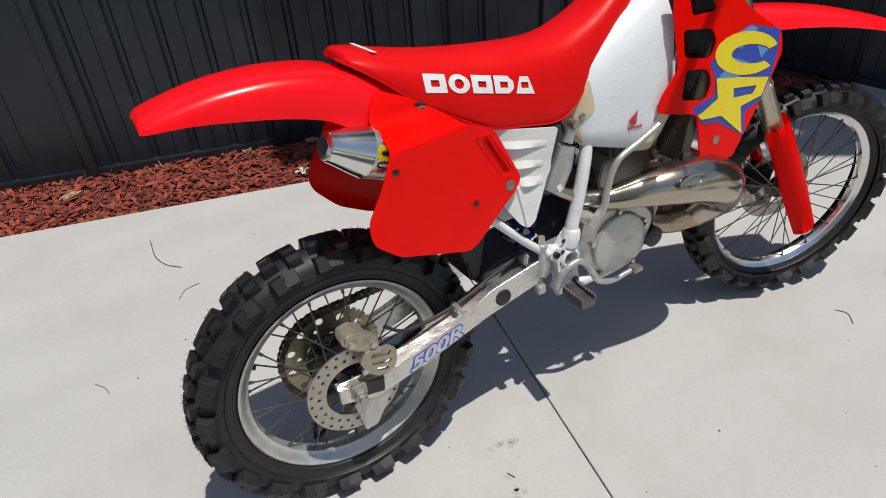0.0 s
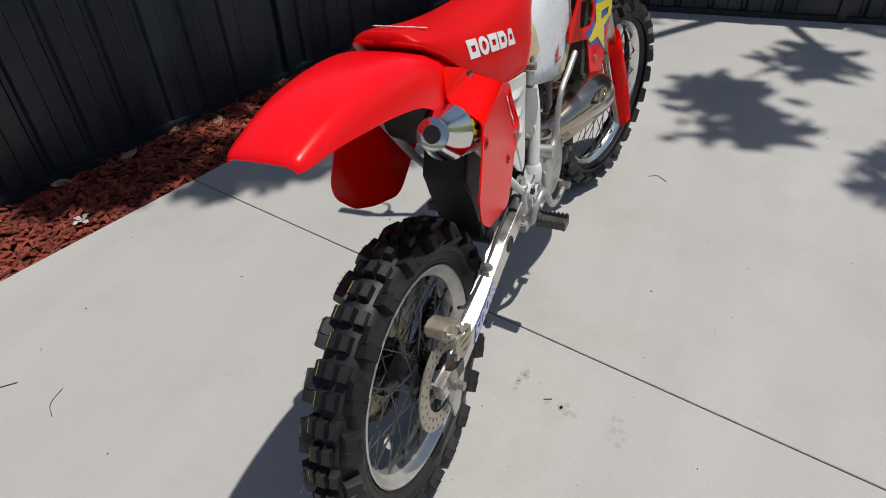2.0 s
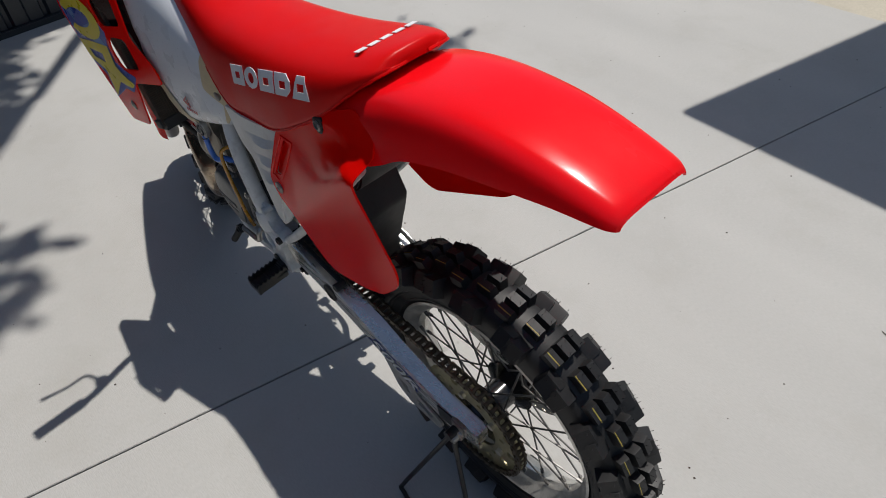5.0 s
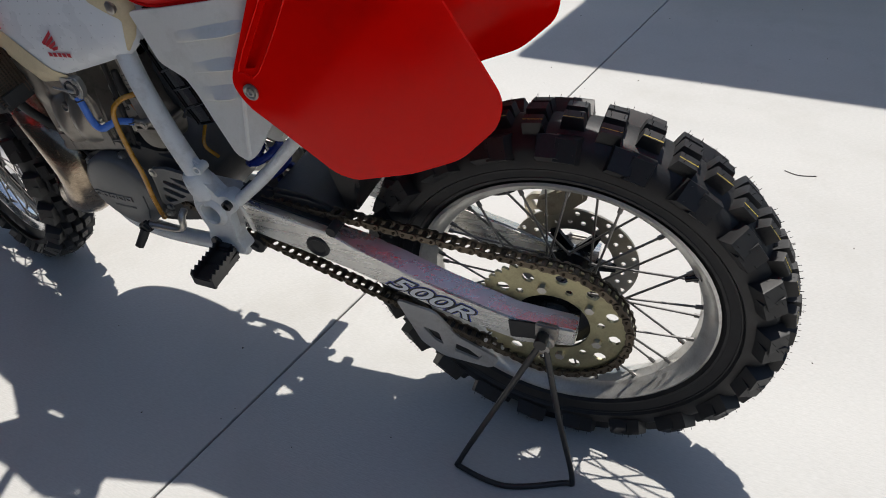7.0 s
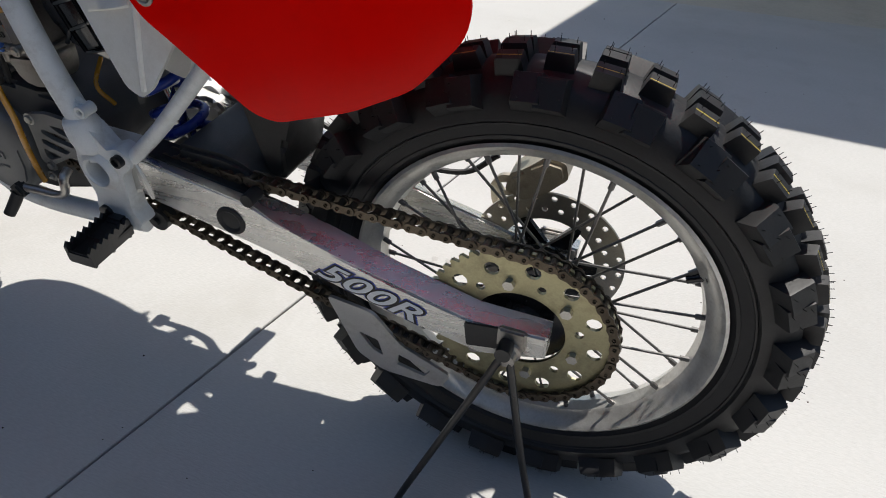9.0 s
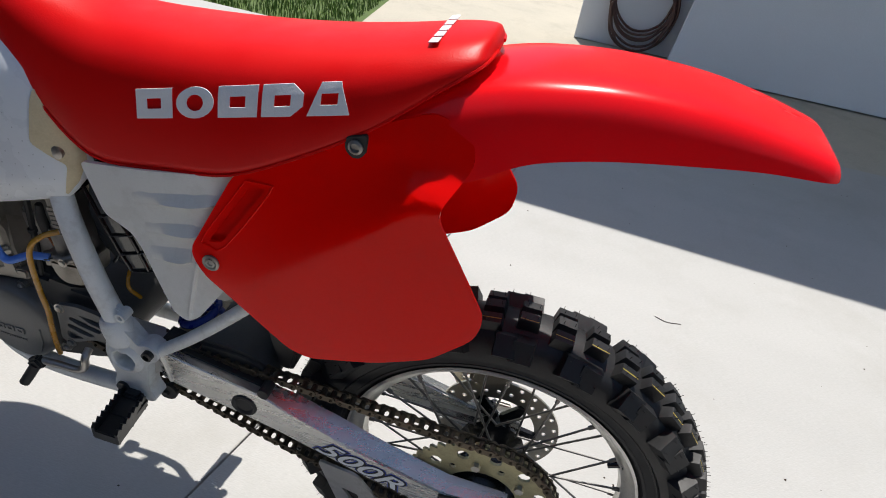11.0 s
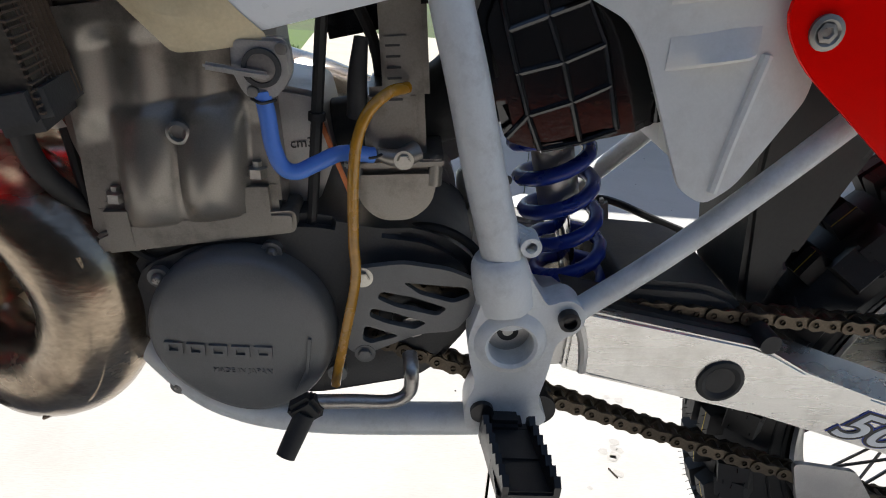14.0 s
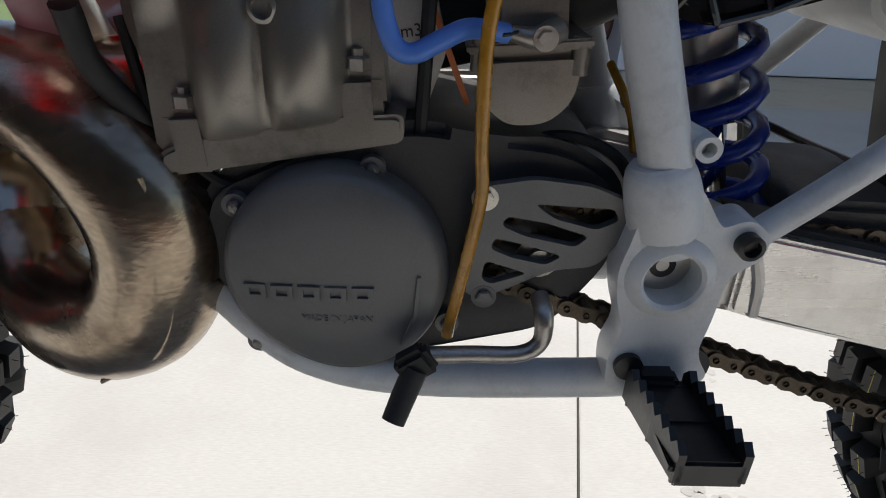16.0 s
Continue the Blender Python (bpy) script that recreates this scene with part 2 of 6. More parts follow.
# ---- mesh helpers ----
def mesh_of(bm, mat, smooth=38):
    bmesh.ops.recalc_face_normals(bm, faces=bm.faces)
    lim = radians(smooth)
    for e in bm.edges:
        e.smooth = len(e.link_faces) == 2 and e.calc_face_angle(9.0) < lim
    for f in bm.faces:
        f.smooth = True
    me = bpy.data.meshes.new("mesh")
    bm.to_mesh(me)
    bm.free()
    me.materials.append(mat)
    return me


def part(name, bm, mat, parent=None, label="", smooth=38):
    """One mesh object under a thing or a part."""
    ob = new(name, mesh_of(bm, mat, smooth))
    ob.parent = parent
    return tagged(ob, label)


def piece(name, me, parent, m=None):
    ob = new(name, me)
    ob.parent = parent
    if m is not None:
        ob.matrix_local = m
    return ob


def spline(points, steps=8):
    """Catmull-Rom through points of any dimension."""
    p = np.array(points, float)
    p = np.vstack([2 * p[0] - p[1], p, 2 * p[-1] - p[-2]])
    out = []
    for i in range(1, len(p) - 2):
        for s in np.linspace(0, 1, steps, endpoint=False):
            a, b, c, d = p[i - 1 : i + 3]
            out.append(0.5 * (2 * b + (c - a) * s + (2 * a - 5 * b + 4 * c - d) * s**2 + (3 * b - a - 3 * c + d) * s**3))
    out.append(p[-2])
    return np.array(out)


def bridge(bm, loops, cap=True, closed=True):
    rows = [[bm.verts.new(v) for v in loop] for loop in loops]
    n = len(rows[0])
    for a, b in zip(rows, rows[1:]):
        for i in range(n if closed else n - 1):
            j = (i + 1) % n
            bm.faces.new((a[i], a[j], b[j], b[i]))
    if cap and closed:
        bm.faces.new(rows[0][::-1]), bm.faces.new(rows[-1])
    return rows


def tube(points, radius, seg=12, steps=8, bm=None, flat=1.0):
    """A round bar along points; radius: one number or one for each point."""
    bm = bm or bmesh.new()
    r = radius if isinstance(radius, (list, tuple)) else [radius] * len(points)
    q = spline([(*p, k) for p, k in zip(points, r)], steps) if steps > 1 else np.array([(*p, k) for p, k in zip(points, r)], float)
    loops, up = [], None
    for i, row in enumerate(q):
        d = Vector(q[min(i + 1, len(q) - 1)][:3] - q[max(i - 1, 0)][:3]).normalized()
        if up is None:
            up = d.orthogonal().normalized()
        up = (up - d * up.dot(d)).normalized()
        side = d.cross(up)
        c = Vector(row[:3])
        loops.append([c + (up * math.cos(a) * flat + side * math.sin(a)) * row[3] for a in np.linspace(0, 2 * math.pi, seg, endpoint=False)])
    bridge(bm, loops)
    return bm


def lathe(profile, center=(0, 0, 0), axis="y", seg=48, closed=False, bm=None, cap=False):
    """A turned body: profile rows (radius, along)."""
    bm = bm or bmesh.new()
    c = Vector(center)
    rows = []
    for a in np.linspace(0, 2 * math.pi, seg, endpoint=False):
        s, k = math.sin(a), math.cos(a)
        loop = []
        for r, h in profile:
            loop.append(bm.verts.new(c + Vector({"y": (r * k, h, r * s), "x": (h, r * k, r * s), "z": (r * k, r * s, h)}[axis])))
        rows.append(loop)
    n = len(profile)
    for i in range(seg):
        a, b = rows[i], rows[(i + 1) % seg]
        for j in range(n if closed else n - 1):
            k = (j + 1) % n
            bm.faces.new((a[j], a[k], b[k], b[j]))
    if not closed and cap:
        for end in (0, n - 1):
            if profile[end][0] > 1e-5:
                bm.faces.new([r[end] for r in rows])
    bmesh.ops.remove_doubles(bm, verts=bm.verts, dist=1e-6)
    return bm


def arc(cx, cz, r, n=20, squash=1.0, turn=0.0):
    return [(cx + r * math.cos(a + turn), cz + r * squash * math.sin(a + turn)) for a in np.linspace(0, 2 * math.pi, n, endpoint=False)]


def rounded(points, r=0.01, n=4):
    """A polygon with its corners rounded."""
    p = [Vector(q) for q in points]
    out = []
    for i, c in enumerate(p):
        a, b = (p[i - 1] - c), (p[(i + 1) % len(p)] - c)
        k = min(r, 0.45 * a.length, 0.45 * b.length)
        a, b = c + a.normalized() * k, c + b.normalized() * k
        for s in np.linspace(0, 1, n + 1):
            q = a * (1 - s) ** 2 + c * 2 * s * (1 - s) + b * s**2
            out.append((q.x, q.y))
    return out


def plate(outer, y0, y1, holes=(), bevel=0.0, bm=None, cuts=0.0, shape=None):
    """A flat part cut from the x-z plane, from y0 to y1, with holes; shape bends it, cuts are the bends' spacing."""
    own = bmesh.new()
    edges = []
    for loop in (outer, *holes):
        vs = [own.verts.new((x, 0, z)) for x, z in loop]
        edges += [own.edges.new((a, b)) for a, b in zip(vs, vs[1:] + vs[:1])]
    bmesh.ops.triangle_fill(own, use_beauty=True, use_dissolve=False, edges=edges)
    if cuts:
        for n, k in ((Vector((1, 0, 0)), 0), (Vector((0, 0, 1)), 2)):
            lo, hi = min(v.co[k] for v in own.verts), max(v.co[k] for v in own.verts)
            for c in np.arange(lo + cuts, hi, cuts):
                bmesh.ops.bisect_plane(own, geom=own.verts[:] + own.edges[:] + own.faces[:], plane_co=n * c, plane_no=n)
    elif not holes:
        bmesh.ops.dissolve_faces(own, faces=own.faces[:])
    got = bmesh.ops.extrude_face_region(own, geom=own.faces[:])
    top = {v for v in got["geom"] if isinstance(v, bmesh.types.BMVert)}
    for v in own.verts:
        v.co.y = y1 if v in top else y0
    if bevel:
        rim = [e for e in own.edges if len(e.link_faces) == 2 and e.calc_face_angle(0) > 0.9 and abs(e.verts[0].co.y - e.verts[1].co.y) < 1e-6]
        bmesh.ops.bevel(own, geom=rim, offset=bevel, segments=2, affect="EDGES", clamp_overlap=True)
    if shape:
        for v in own.verts:
            v.co = shape(v.co)
    if bm is None:
        return own
    me = bpy.data.meshes.new("tmp")
    own.to_mesh(me)
    own.free()
    bm.from_mesh(me)
    bpy.data.meshes.remove(me)
    return bm


def box(size, m=Matrix(), bevel=0.0, bm=None, seg=2):
    own = bmesh.new()
    bmesh.ops.create_cube(own, size=1, matrix=Matrix.Diagonal((*size, 1)))
    if bevel:
        bmesh.ops.bevel(own, geom=own.edges[:], offset=bevel, segments=seg, affect="EDGES", clamp_overlap=True)
    own.transform(m)
    if bm is None:
        return own
    me = bpy.data.meshes.new("tmp")
    own.to_mesh(me)
    own.free()
    bm.from_mesh(me)
    bpy.data.meshes.remove(me)
    return bm


def hexbolt(center, r=0.007, out=0.006, side=1, washer=True):
    """A hexagon bolt head with a washer, facing along y."""
    x, y, z = center
    bm = bmesh.new()
    if washer:
        lathe([(0.0, y), (r * 1.45, y), (r * 1.45, y + side * 0.0015), (0.0, y + side * 0.0015)], (x, 0, z), seg=20, bm=bm)
    plate(arc(x, z, r, 6), y + side * 0.0015, y + side * out, bm=bm, bevel=0.0006)
    return bm


def lettering(text, size, m, mat, parent, name="lettering", depth=0.0008, shear=0.0, label="", grow=0.0):
    cu = bpy.data.curves.new("text", "FONT")
    cu.body, cu.size, cu.extrude, cu.shear, cu.offset, cu.align_x, cu.align_y = text, size, depth, shear, grow, "CENTER", "CENTER"
    ob = bpy.data.objects.new("text", cu)
    scene.collection.objects.link(ob)
    me = bpy.data.meshes.new_from_object(ob.evaluated_get(bpy.context.evaluated_depsgraph_get()))
    bpy.data.objects.remove(ob)
    me.materials.clear()
    me.materials.append(mat)
    return tagged(piece(name, me, parent, m), label)


def side_frame(x, y, z, side=1, turn=0.0, lean=0.0):
    """A frame on a flank of the machine: local x runs along the text, local z outwards."""
    if side > 0:
        base = Matrix(((-1, 0, 0), (0, 0, 1), (0, 1, 0))).to_4x4()
    else:
        base = Matrix(((1, 0, 0), (0, 0, -1), (0, 1, 0))).to_4x4()
    return Matrix.Translation((x, y, z)) @ Matrix.Rotation(radians(lean), 4, "X") @ base @ Matrix.Rotation(radians(turn), 4, "Z")


def thing(name, label, category, m=Matrix(), group="", kind=""):
    ob = new(name)
    ob.matrix_world = m
    return tagged(ob, label, category, group, kind)


# ---- the yard ----
EDGE = lambda x: 1.662 - 0.268 * x  # noqa: E731  where the slab meets the garden bed
FENCE_Y = lambda x: 2.16 - 0.275 * x  # noqa: E731
JOINT = lambda y: 0.553 + 0.203 * y  # noqa: E731


def sheet(name, outline, z0, z1, mat, label, category, kind="structure", bevel=0.0):
    own = bmesh.new()
    lo, hi = [own.verts.new((x, y, z0)) for x, y in outline], [own.verts.new((x, y, z1)) for x, y in outline]
    own.faces.new(lo[::-1]), own.faces.new(hi)
    for i in range(len(lo)):
        j = (i + 1) % len(lo)
        own.faces.new((lo[i], lo[j], hi[j], hi[i]))
    if bevel:
        bmesh.ops.bevel(own, geom=[e for e in own.edges if abs(e.verts[0].co.z - z1) + abs(e.verts[1].co.z - z1) < 1e-6], offset=bevel, segments=2, affect="EDGES")
    ob = part(name, own, mat)
    return tagged(ob, label, category, kind=kind)


sheet("ground", [(-900, -900), (900, -900), (900, 900), (-900, 900)], -0.5, -0.09, MEADOW, "dull green ground under the slabs and out to the distance", "ground")
pavement = thing("pavement", "pale grey concrete driveway slabs with a straight joint", "concrete slab", kind="structure")
G = 0.0022
for outline in ([(-7, EDGE(-7)), (JOINT(1.436) - G, EDGE(JOINT(1.436))), (JOINT(-3.0) - G, -3.0), (-7, -3.0)],
                [(JOINT(1.436) + G, EDGE(JOINT(1.436))), (3.9, EDGE(3.9)), (3.9, -3.3), (1.52, -3.3), (1.51, -3.0), (JOINT(-3.0) + G, -3.0)]):
    s = sheet("slab", outline, -0.1, 0.0, CONCRETE, "", "", "", bevel=0.0015)
    s.parent = pavement
sheet("path", [(-7, -3.005), (1.50, -3.005), (1.95, -9), (-7, -9)], -0.1, -0.004, CONCRETE_TAN, "tan weathered concrete path beside the lawn", "concrete path")
lawn_ground = sheet("lawn", [(1.51, -3.305), (9, -3.305), (9, -9), (1.96, -9)], -0.1, -0.03, LAWN, "short green lawn beyond the slab", "lawn")


def blades(name, count, area, height, mat, seed, lean=0.5):
    """Grass as one mesh of many narrow bent blades."""
    rng = np.random.default_rng(seed)
    p = np.array([area(*rng.random(2)) for _ in range(count)])
    a, h, w = rng.random(count) * 6.283, height * (0.5 + rng.random(count)), 0.0025 + 0.002 * rng.random(count)
    d = np.stack([np.cos(a), np.sin(a)], 1)
    verts, faces = [], []
    for i in range(count):
        x, y, z = p[i]
        sx, sy = -d[i, 1] * w[i], d[i, 0] * w[i]
        bx, by = d[i] * h[i] * lean * rng.random()
        k = len(verts)
        verts += [(x - sx, y - sy, z), (x + sx, y + sy, z), (x + sx * 0.7 + bx * 0.4, y + sy * 0.7 + by * 0.4, z + h[i] * 0.6),
                  (x - sx * 0.7 + bx * 0.4, y - sy * 0.7 + by * 0.4, z + h[i] * 0.6), (x + bx, y + by, z + h[i])]
        faces += [(k, k + 1, k + 2, k + 3), (k + 3, k + 2, k + 4)]
    me = bpy.data.meshes.new("blades")
    me.from_pydata(verts, [], faces)
    me.materials.append(mat)
    return new(name, me)


grass = blades("grass", 16000, lambda u, v: (1.6 + 0.2 * v + 2.6 * u, -3.35 - 3.2 * v, -0.03), 0.05, GRASS, 3)
tagged(grass, "short green sunlit lawn grass", "grass", kind="stuff")

# garden bed
sheet("garden_bed", [(-5, EDGE(-5) + 0.004), (4.2, EDGE(4.2) + 0.004), (4.2, FENCE_Y(4.2) + 0.3), (-5, FENCE_Y(-5) + 0.3)], -0.09, -0.035, SOIL, "dark soil of the bed along the fence", "garden bed")


def chips(name, count, seed):
    """Bark mulch: many thin uneven chips lying criss-cross."""
    rng = np.random.default_rng(seed)
    verts, faces = [], []
    for i in range(count):
        x = -2.2 + 5.4 * rng.random()
        y = EDGE(x) + 0.012 + (FENCE_Y(x) - EDGE(x)) * rng.random() ** 0.95
        z = -0.03 + 0.034 * rng.random() * min(1, (y - EDGE(x)) * 6 + 0.55)
        l, w, t = 0.009 + 0.022 * rng.random(), 0.004 + 0.008 * rng.random(), 0.0015 + 0.003 * rng.random()
        m = (Matrix.Translation((x, y, z)) @ Euler(((rng.random() - 0.5) * 0.9, (rng.random() - 0.5) * 0.9, rng.random() * 6.28)).to_matrix().to_4x4())
        k = len(verts)
        j = 0.6 + 0.5 * rng.random(4)
        for sx, sy, sz in ((-l, -w * j[0], -t), (l, -w * j[1], -t), (l * j[2], w, -t), (-l * j[3], w * j[1], -t),
                           (-l * j[3], -w * j[0], t), (l * j[0], -w * j[1], t), (l * j[2], w * j[3], t), (-l * j[0], w, t)):
            verts.append(m @ Vector((sx, sy, sz)))
        faces += [(k, k + 3, k + 2, k + 1), (k + 4, k + 5, k + 6, k + 7), (k, k + 1, k + 5, k + 4), (k + 1, k + 2, k + 6, k + 5), (k + 2, k + 3, k + 7, k + 6), (k + 3, k, k + 4, k + 7)]
    me = bpy.data.meshes.new("chips")
    me.from_pydata(verts, [], faces)
    me.materials.append(MULCH)
    return tagged(new(name, me), "red-brown bark mulch chips in the garden bed", "mulch", kind="stuff")


chips("mulch", 13000, 5)
weeds = blades("weed_grass", 120, lambda u, v: (-1.6 + 3.4 * u, FENCE_Y(-1.6 + 3.4 * u) - 0.02 - 0.16 * v * v, -0.02), 0.045, STALK, 8, 1.8)
tagged(weeds, "thin dry grass stalks along the fence foot", "weeds", kind="stuff")


def dry_leaf(x, y, z, turn, size, mat, label, category):
    own = bmesh.new()
    rows = []
    for s in np.linspace(0, 1, 6):
        w = size * 0.28 * math.sin(math.pi * min(0.97, s * 0.94 + 0.03)) ** 0.8
        rows.append([(size * (s - 0.5), -w, 0.012 * math.sin(3 * s)), (size * (s - 0.5), 0, -0.004 + 0.006 * s), (size * (s - 0.5), w, 0.010 * math.sin(2 + 2 * s))])
    bridge(own, rows, closed=False)
    bmesh.ops.solidify(own, geom=own.faces[:], thickness=0.0008)
    ob = part("leaf", own, mat)
    ob.matrix_world = pose(x, y, z, 8, -6, turn)
    return tagged(ob, label, category, "fallen leaves")


for k, (x, dy, turn, size) in enumerate(((-0.52, 0.28, 20, 0.11), (0.30, 0.46, 70, 0.08), (0.9, 0.42, 10, 0.10), (0.62, 0.44, 130, 0.09), (1.3, 0.36, 40, 0.09), (1.5, 0.25, 160, 0.08), (1.15, 0.45, 100, 0.07))):
    dry_leaf(x, EDGE(x) + dy, 0.006, turn, size, DRY, "curled pale dry leaf on the red mulch", "leaf")
flower = thing("fallen_flower", "fallen white flower lying on the red mulch", "flower", pose(0.455, 1.645, 0.004))
for k in range(4):
    own = bmesh.new()
    bridge(own, [[(0.004, -0.004, 0), (0.004, 0.004, 0)], [(0.022, -0.011, 0.010), (0.022, 0.011, 0.010)], [(0.038, -0.007, 0.006), (0.038, 0.007, 0.006)]], closed=False)
    bmesh.ops.solidify(own, geom=own.faces[:], thickness=0.001)
    part("petal", own, PETAL, flower).matrix_local = pose(0, 0, 0, 0, 0, 80 * k + 15)


def ribbed_fence(name, start, end, height, label, dark=FENCE):
    """Sheet-steel fence: trapezoid ribs, rails and posts, each panel its own part."""
    ob = thing(name, label, "fence", kind="structure")
    a, b = Vector((*start, 0)), Vector((*end, 0))
    d = (b - a).normalized()
    n = Vector((-d.y, d.x, 0))
    length, wide = (b - a).length, 2.35
    for i in range(int(math.ceil(length / wide))):
        lo, hi = i * wide, min(length, (i + 1) * wide) - 0.05
        prof, s = [(lo, 0)], lo + 0.06
        while s + 0.19 < hi:
            prof += [(s, 0.0), (s + 0.012, 0.017), (s + 0.030, 0.017), (s + 0.042, 0.0), (s + 0.112, 0.0), (s + 0.117, 0.004), (s + 0.122, 0.0)]
            s += 0.19
        prof.append((hi, 0))
        own = bmesh.new()
        front = [[a + d * u + n * w + Vector((0, 0, z)) for u, w in prof] for z in (-0.03, height)]
        back = [[p + n * 0.0016 for p in row] for row in front]
        bridge(own, [front[0], front[1], back[1], back[0], front[0]], closed=False)
        bmesh.ops.remove_doubles(own, verts=own.verts, dist=1e-6)
        part("panel", own, dark, ob, smooth=20)
        for u in (lo - 0.025,):
            own = box((0.05, 0.06, height + 0.03), Matrix.Translation(a + d * u + n * 0.0 + Vector((0, 0, height / 2))) @ Matrix.Rotation(math.atan2(d.y, d.x), 4, "Z"), 0.004)
            part("post", own, dark, ob)
    for z in (0.012, height - 0.02):
        own = box((length, 0.045, 0.04), Matrix.Translation(a + d * length / 2 + Vector((0, 0, z))) @ Matrix.Rotation(math.atan2(d.y, d.x), 4, "Z"), 0.004)
        part("rail", own, dark, ob)
    return ob


ribbed_fence("fence_side", (-4.9, FENCE_Y(-4.9)), (3.75, FENCE_Y(3.75)), 1.8, "dark navy ribbed sheet-steel boundary fence")
ribbed_fence("fence_end", (3.3, 1.25), (3.62, -1.55), 1.8, "dark sheet-steel fence closing the yard beyond the front wheel")

# house side: white wall, leaning white board, unseen roof placed to shade the slab
house = thing("house", "white plastered house wall with an unseen low flat eave", "house", kind="structure")
own = box((6.2, 0.2, 2.6), pose(-3.0, -4.72, 1.3), 0.006)
part("wall", own, PLASTER, house)
roof = sheet("roof", [(0.797, -2.342), (-5.6, -1.83), (-6.1, -4.75), (0.246, -5.242)], 2.50, 2.62, PLASTER, "", "", "", bevel=0.01)
roof.parent = house
own = plate([(-0.60, 0.004), (-4.4, 0.004), (-4.4, 1.7), (-0.82, 1.7)], -0.02, 0.02, bevel=0.004)
own.transform(Matrix.Translation((0, -4.26, 0)) @ Matrix.Rotation(radians(12), 4, "X"))
tagged(part("white_board", own, PLASTER), "large white board leaning against the white house wall", "board")
coil = thing("garden_hose", "coiled brown garden hose hanging on the white wall", "hose", pose(-0.36, -4.56, 0.42))
rng = np.random.default_rng(2)
for k in range(7):
    r = 0.20 + 0.05 * rng.random()
    pts = [(r * math.cos(a) + 0.02 * rng.random(), 0.02 * (k - 3) * 0.4, r * 1.25 * math.sin(a) - 0.02 * k) for a in np.linspace(0, 6.283, 17)]
    part("loop", tube(pts, 0.009, 8, 3), HOSE_BROWN, coil)
part("hook", tube([(0, -0.07, 0.20), (0, 0.04, 0.20), (0, 0.06, 0.24)], 0.006, 8, 4), STEEL, coil)

# ---- the motorcycle: x ahead, y to its left, z up from the rear axle ----
BIKE = Matrix.Translation((0, 0, 0.354)) @ Matrix.Rotation(radians(-4.2), 4, "X")
bike = thing("motorcycle", "red and white two-stroke dirt bike leaning on a side prop", "motorcycle", BIKE)


def knob_mesh(sx, sy, h, mat, taper=0.86, stripe=None, hairs=()):
    """One tread block with a chamfered crown, a moulded slit, rubber hairs and, on some, a paint line."""
    own = bmesh.new()
    lo = [(-sx, -sy, -0.004), (sx, -sy, -0.004), (sx, sy, -0.004), (-sx, sy, -0.004)]
    mid = [(x * taper, y * taper, h * 0.86) for x, y, _ in lo]
    hi = [(x * taper * 0.93, y * taper * 0.93, h) for x, y, _ in lo]
    bridge(own, [lo, mid, hi])
    for x, y in hairs:
        bridge(own, [[(x * sx + dx, y * sy + dy, h + z) for dx, dy in ((0.0004, 0), (-0.0003, 0.0004), (-0.0003, -0.0004))] for z in (-0.001, 0.0055)])
    n = len(own.faces)
    if stripe is not None:
        y = stripe * sy
        bridge(own, [[(-sx * taper * 0.96, y - 0.00045, h + 0.0002), (-sx * taper * 0.96, y + 0.00045, h + 0.0002)], [(sx * taper * 0.96, y - 0.00045, h + 0.0002), (sx * taper * 0.96, y + 0.00045, h + 0.0002)]], closed=False)
    me = mesh_of(own, mat, 20)
    me.materials.append(TYRE_STRIPE)
    for f in list(me.polygons)[n:]:
        f.material_index = 1
    return me


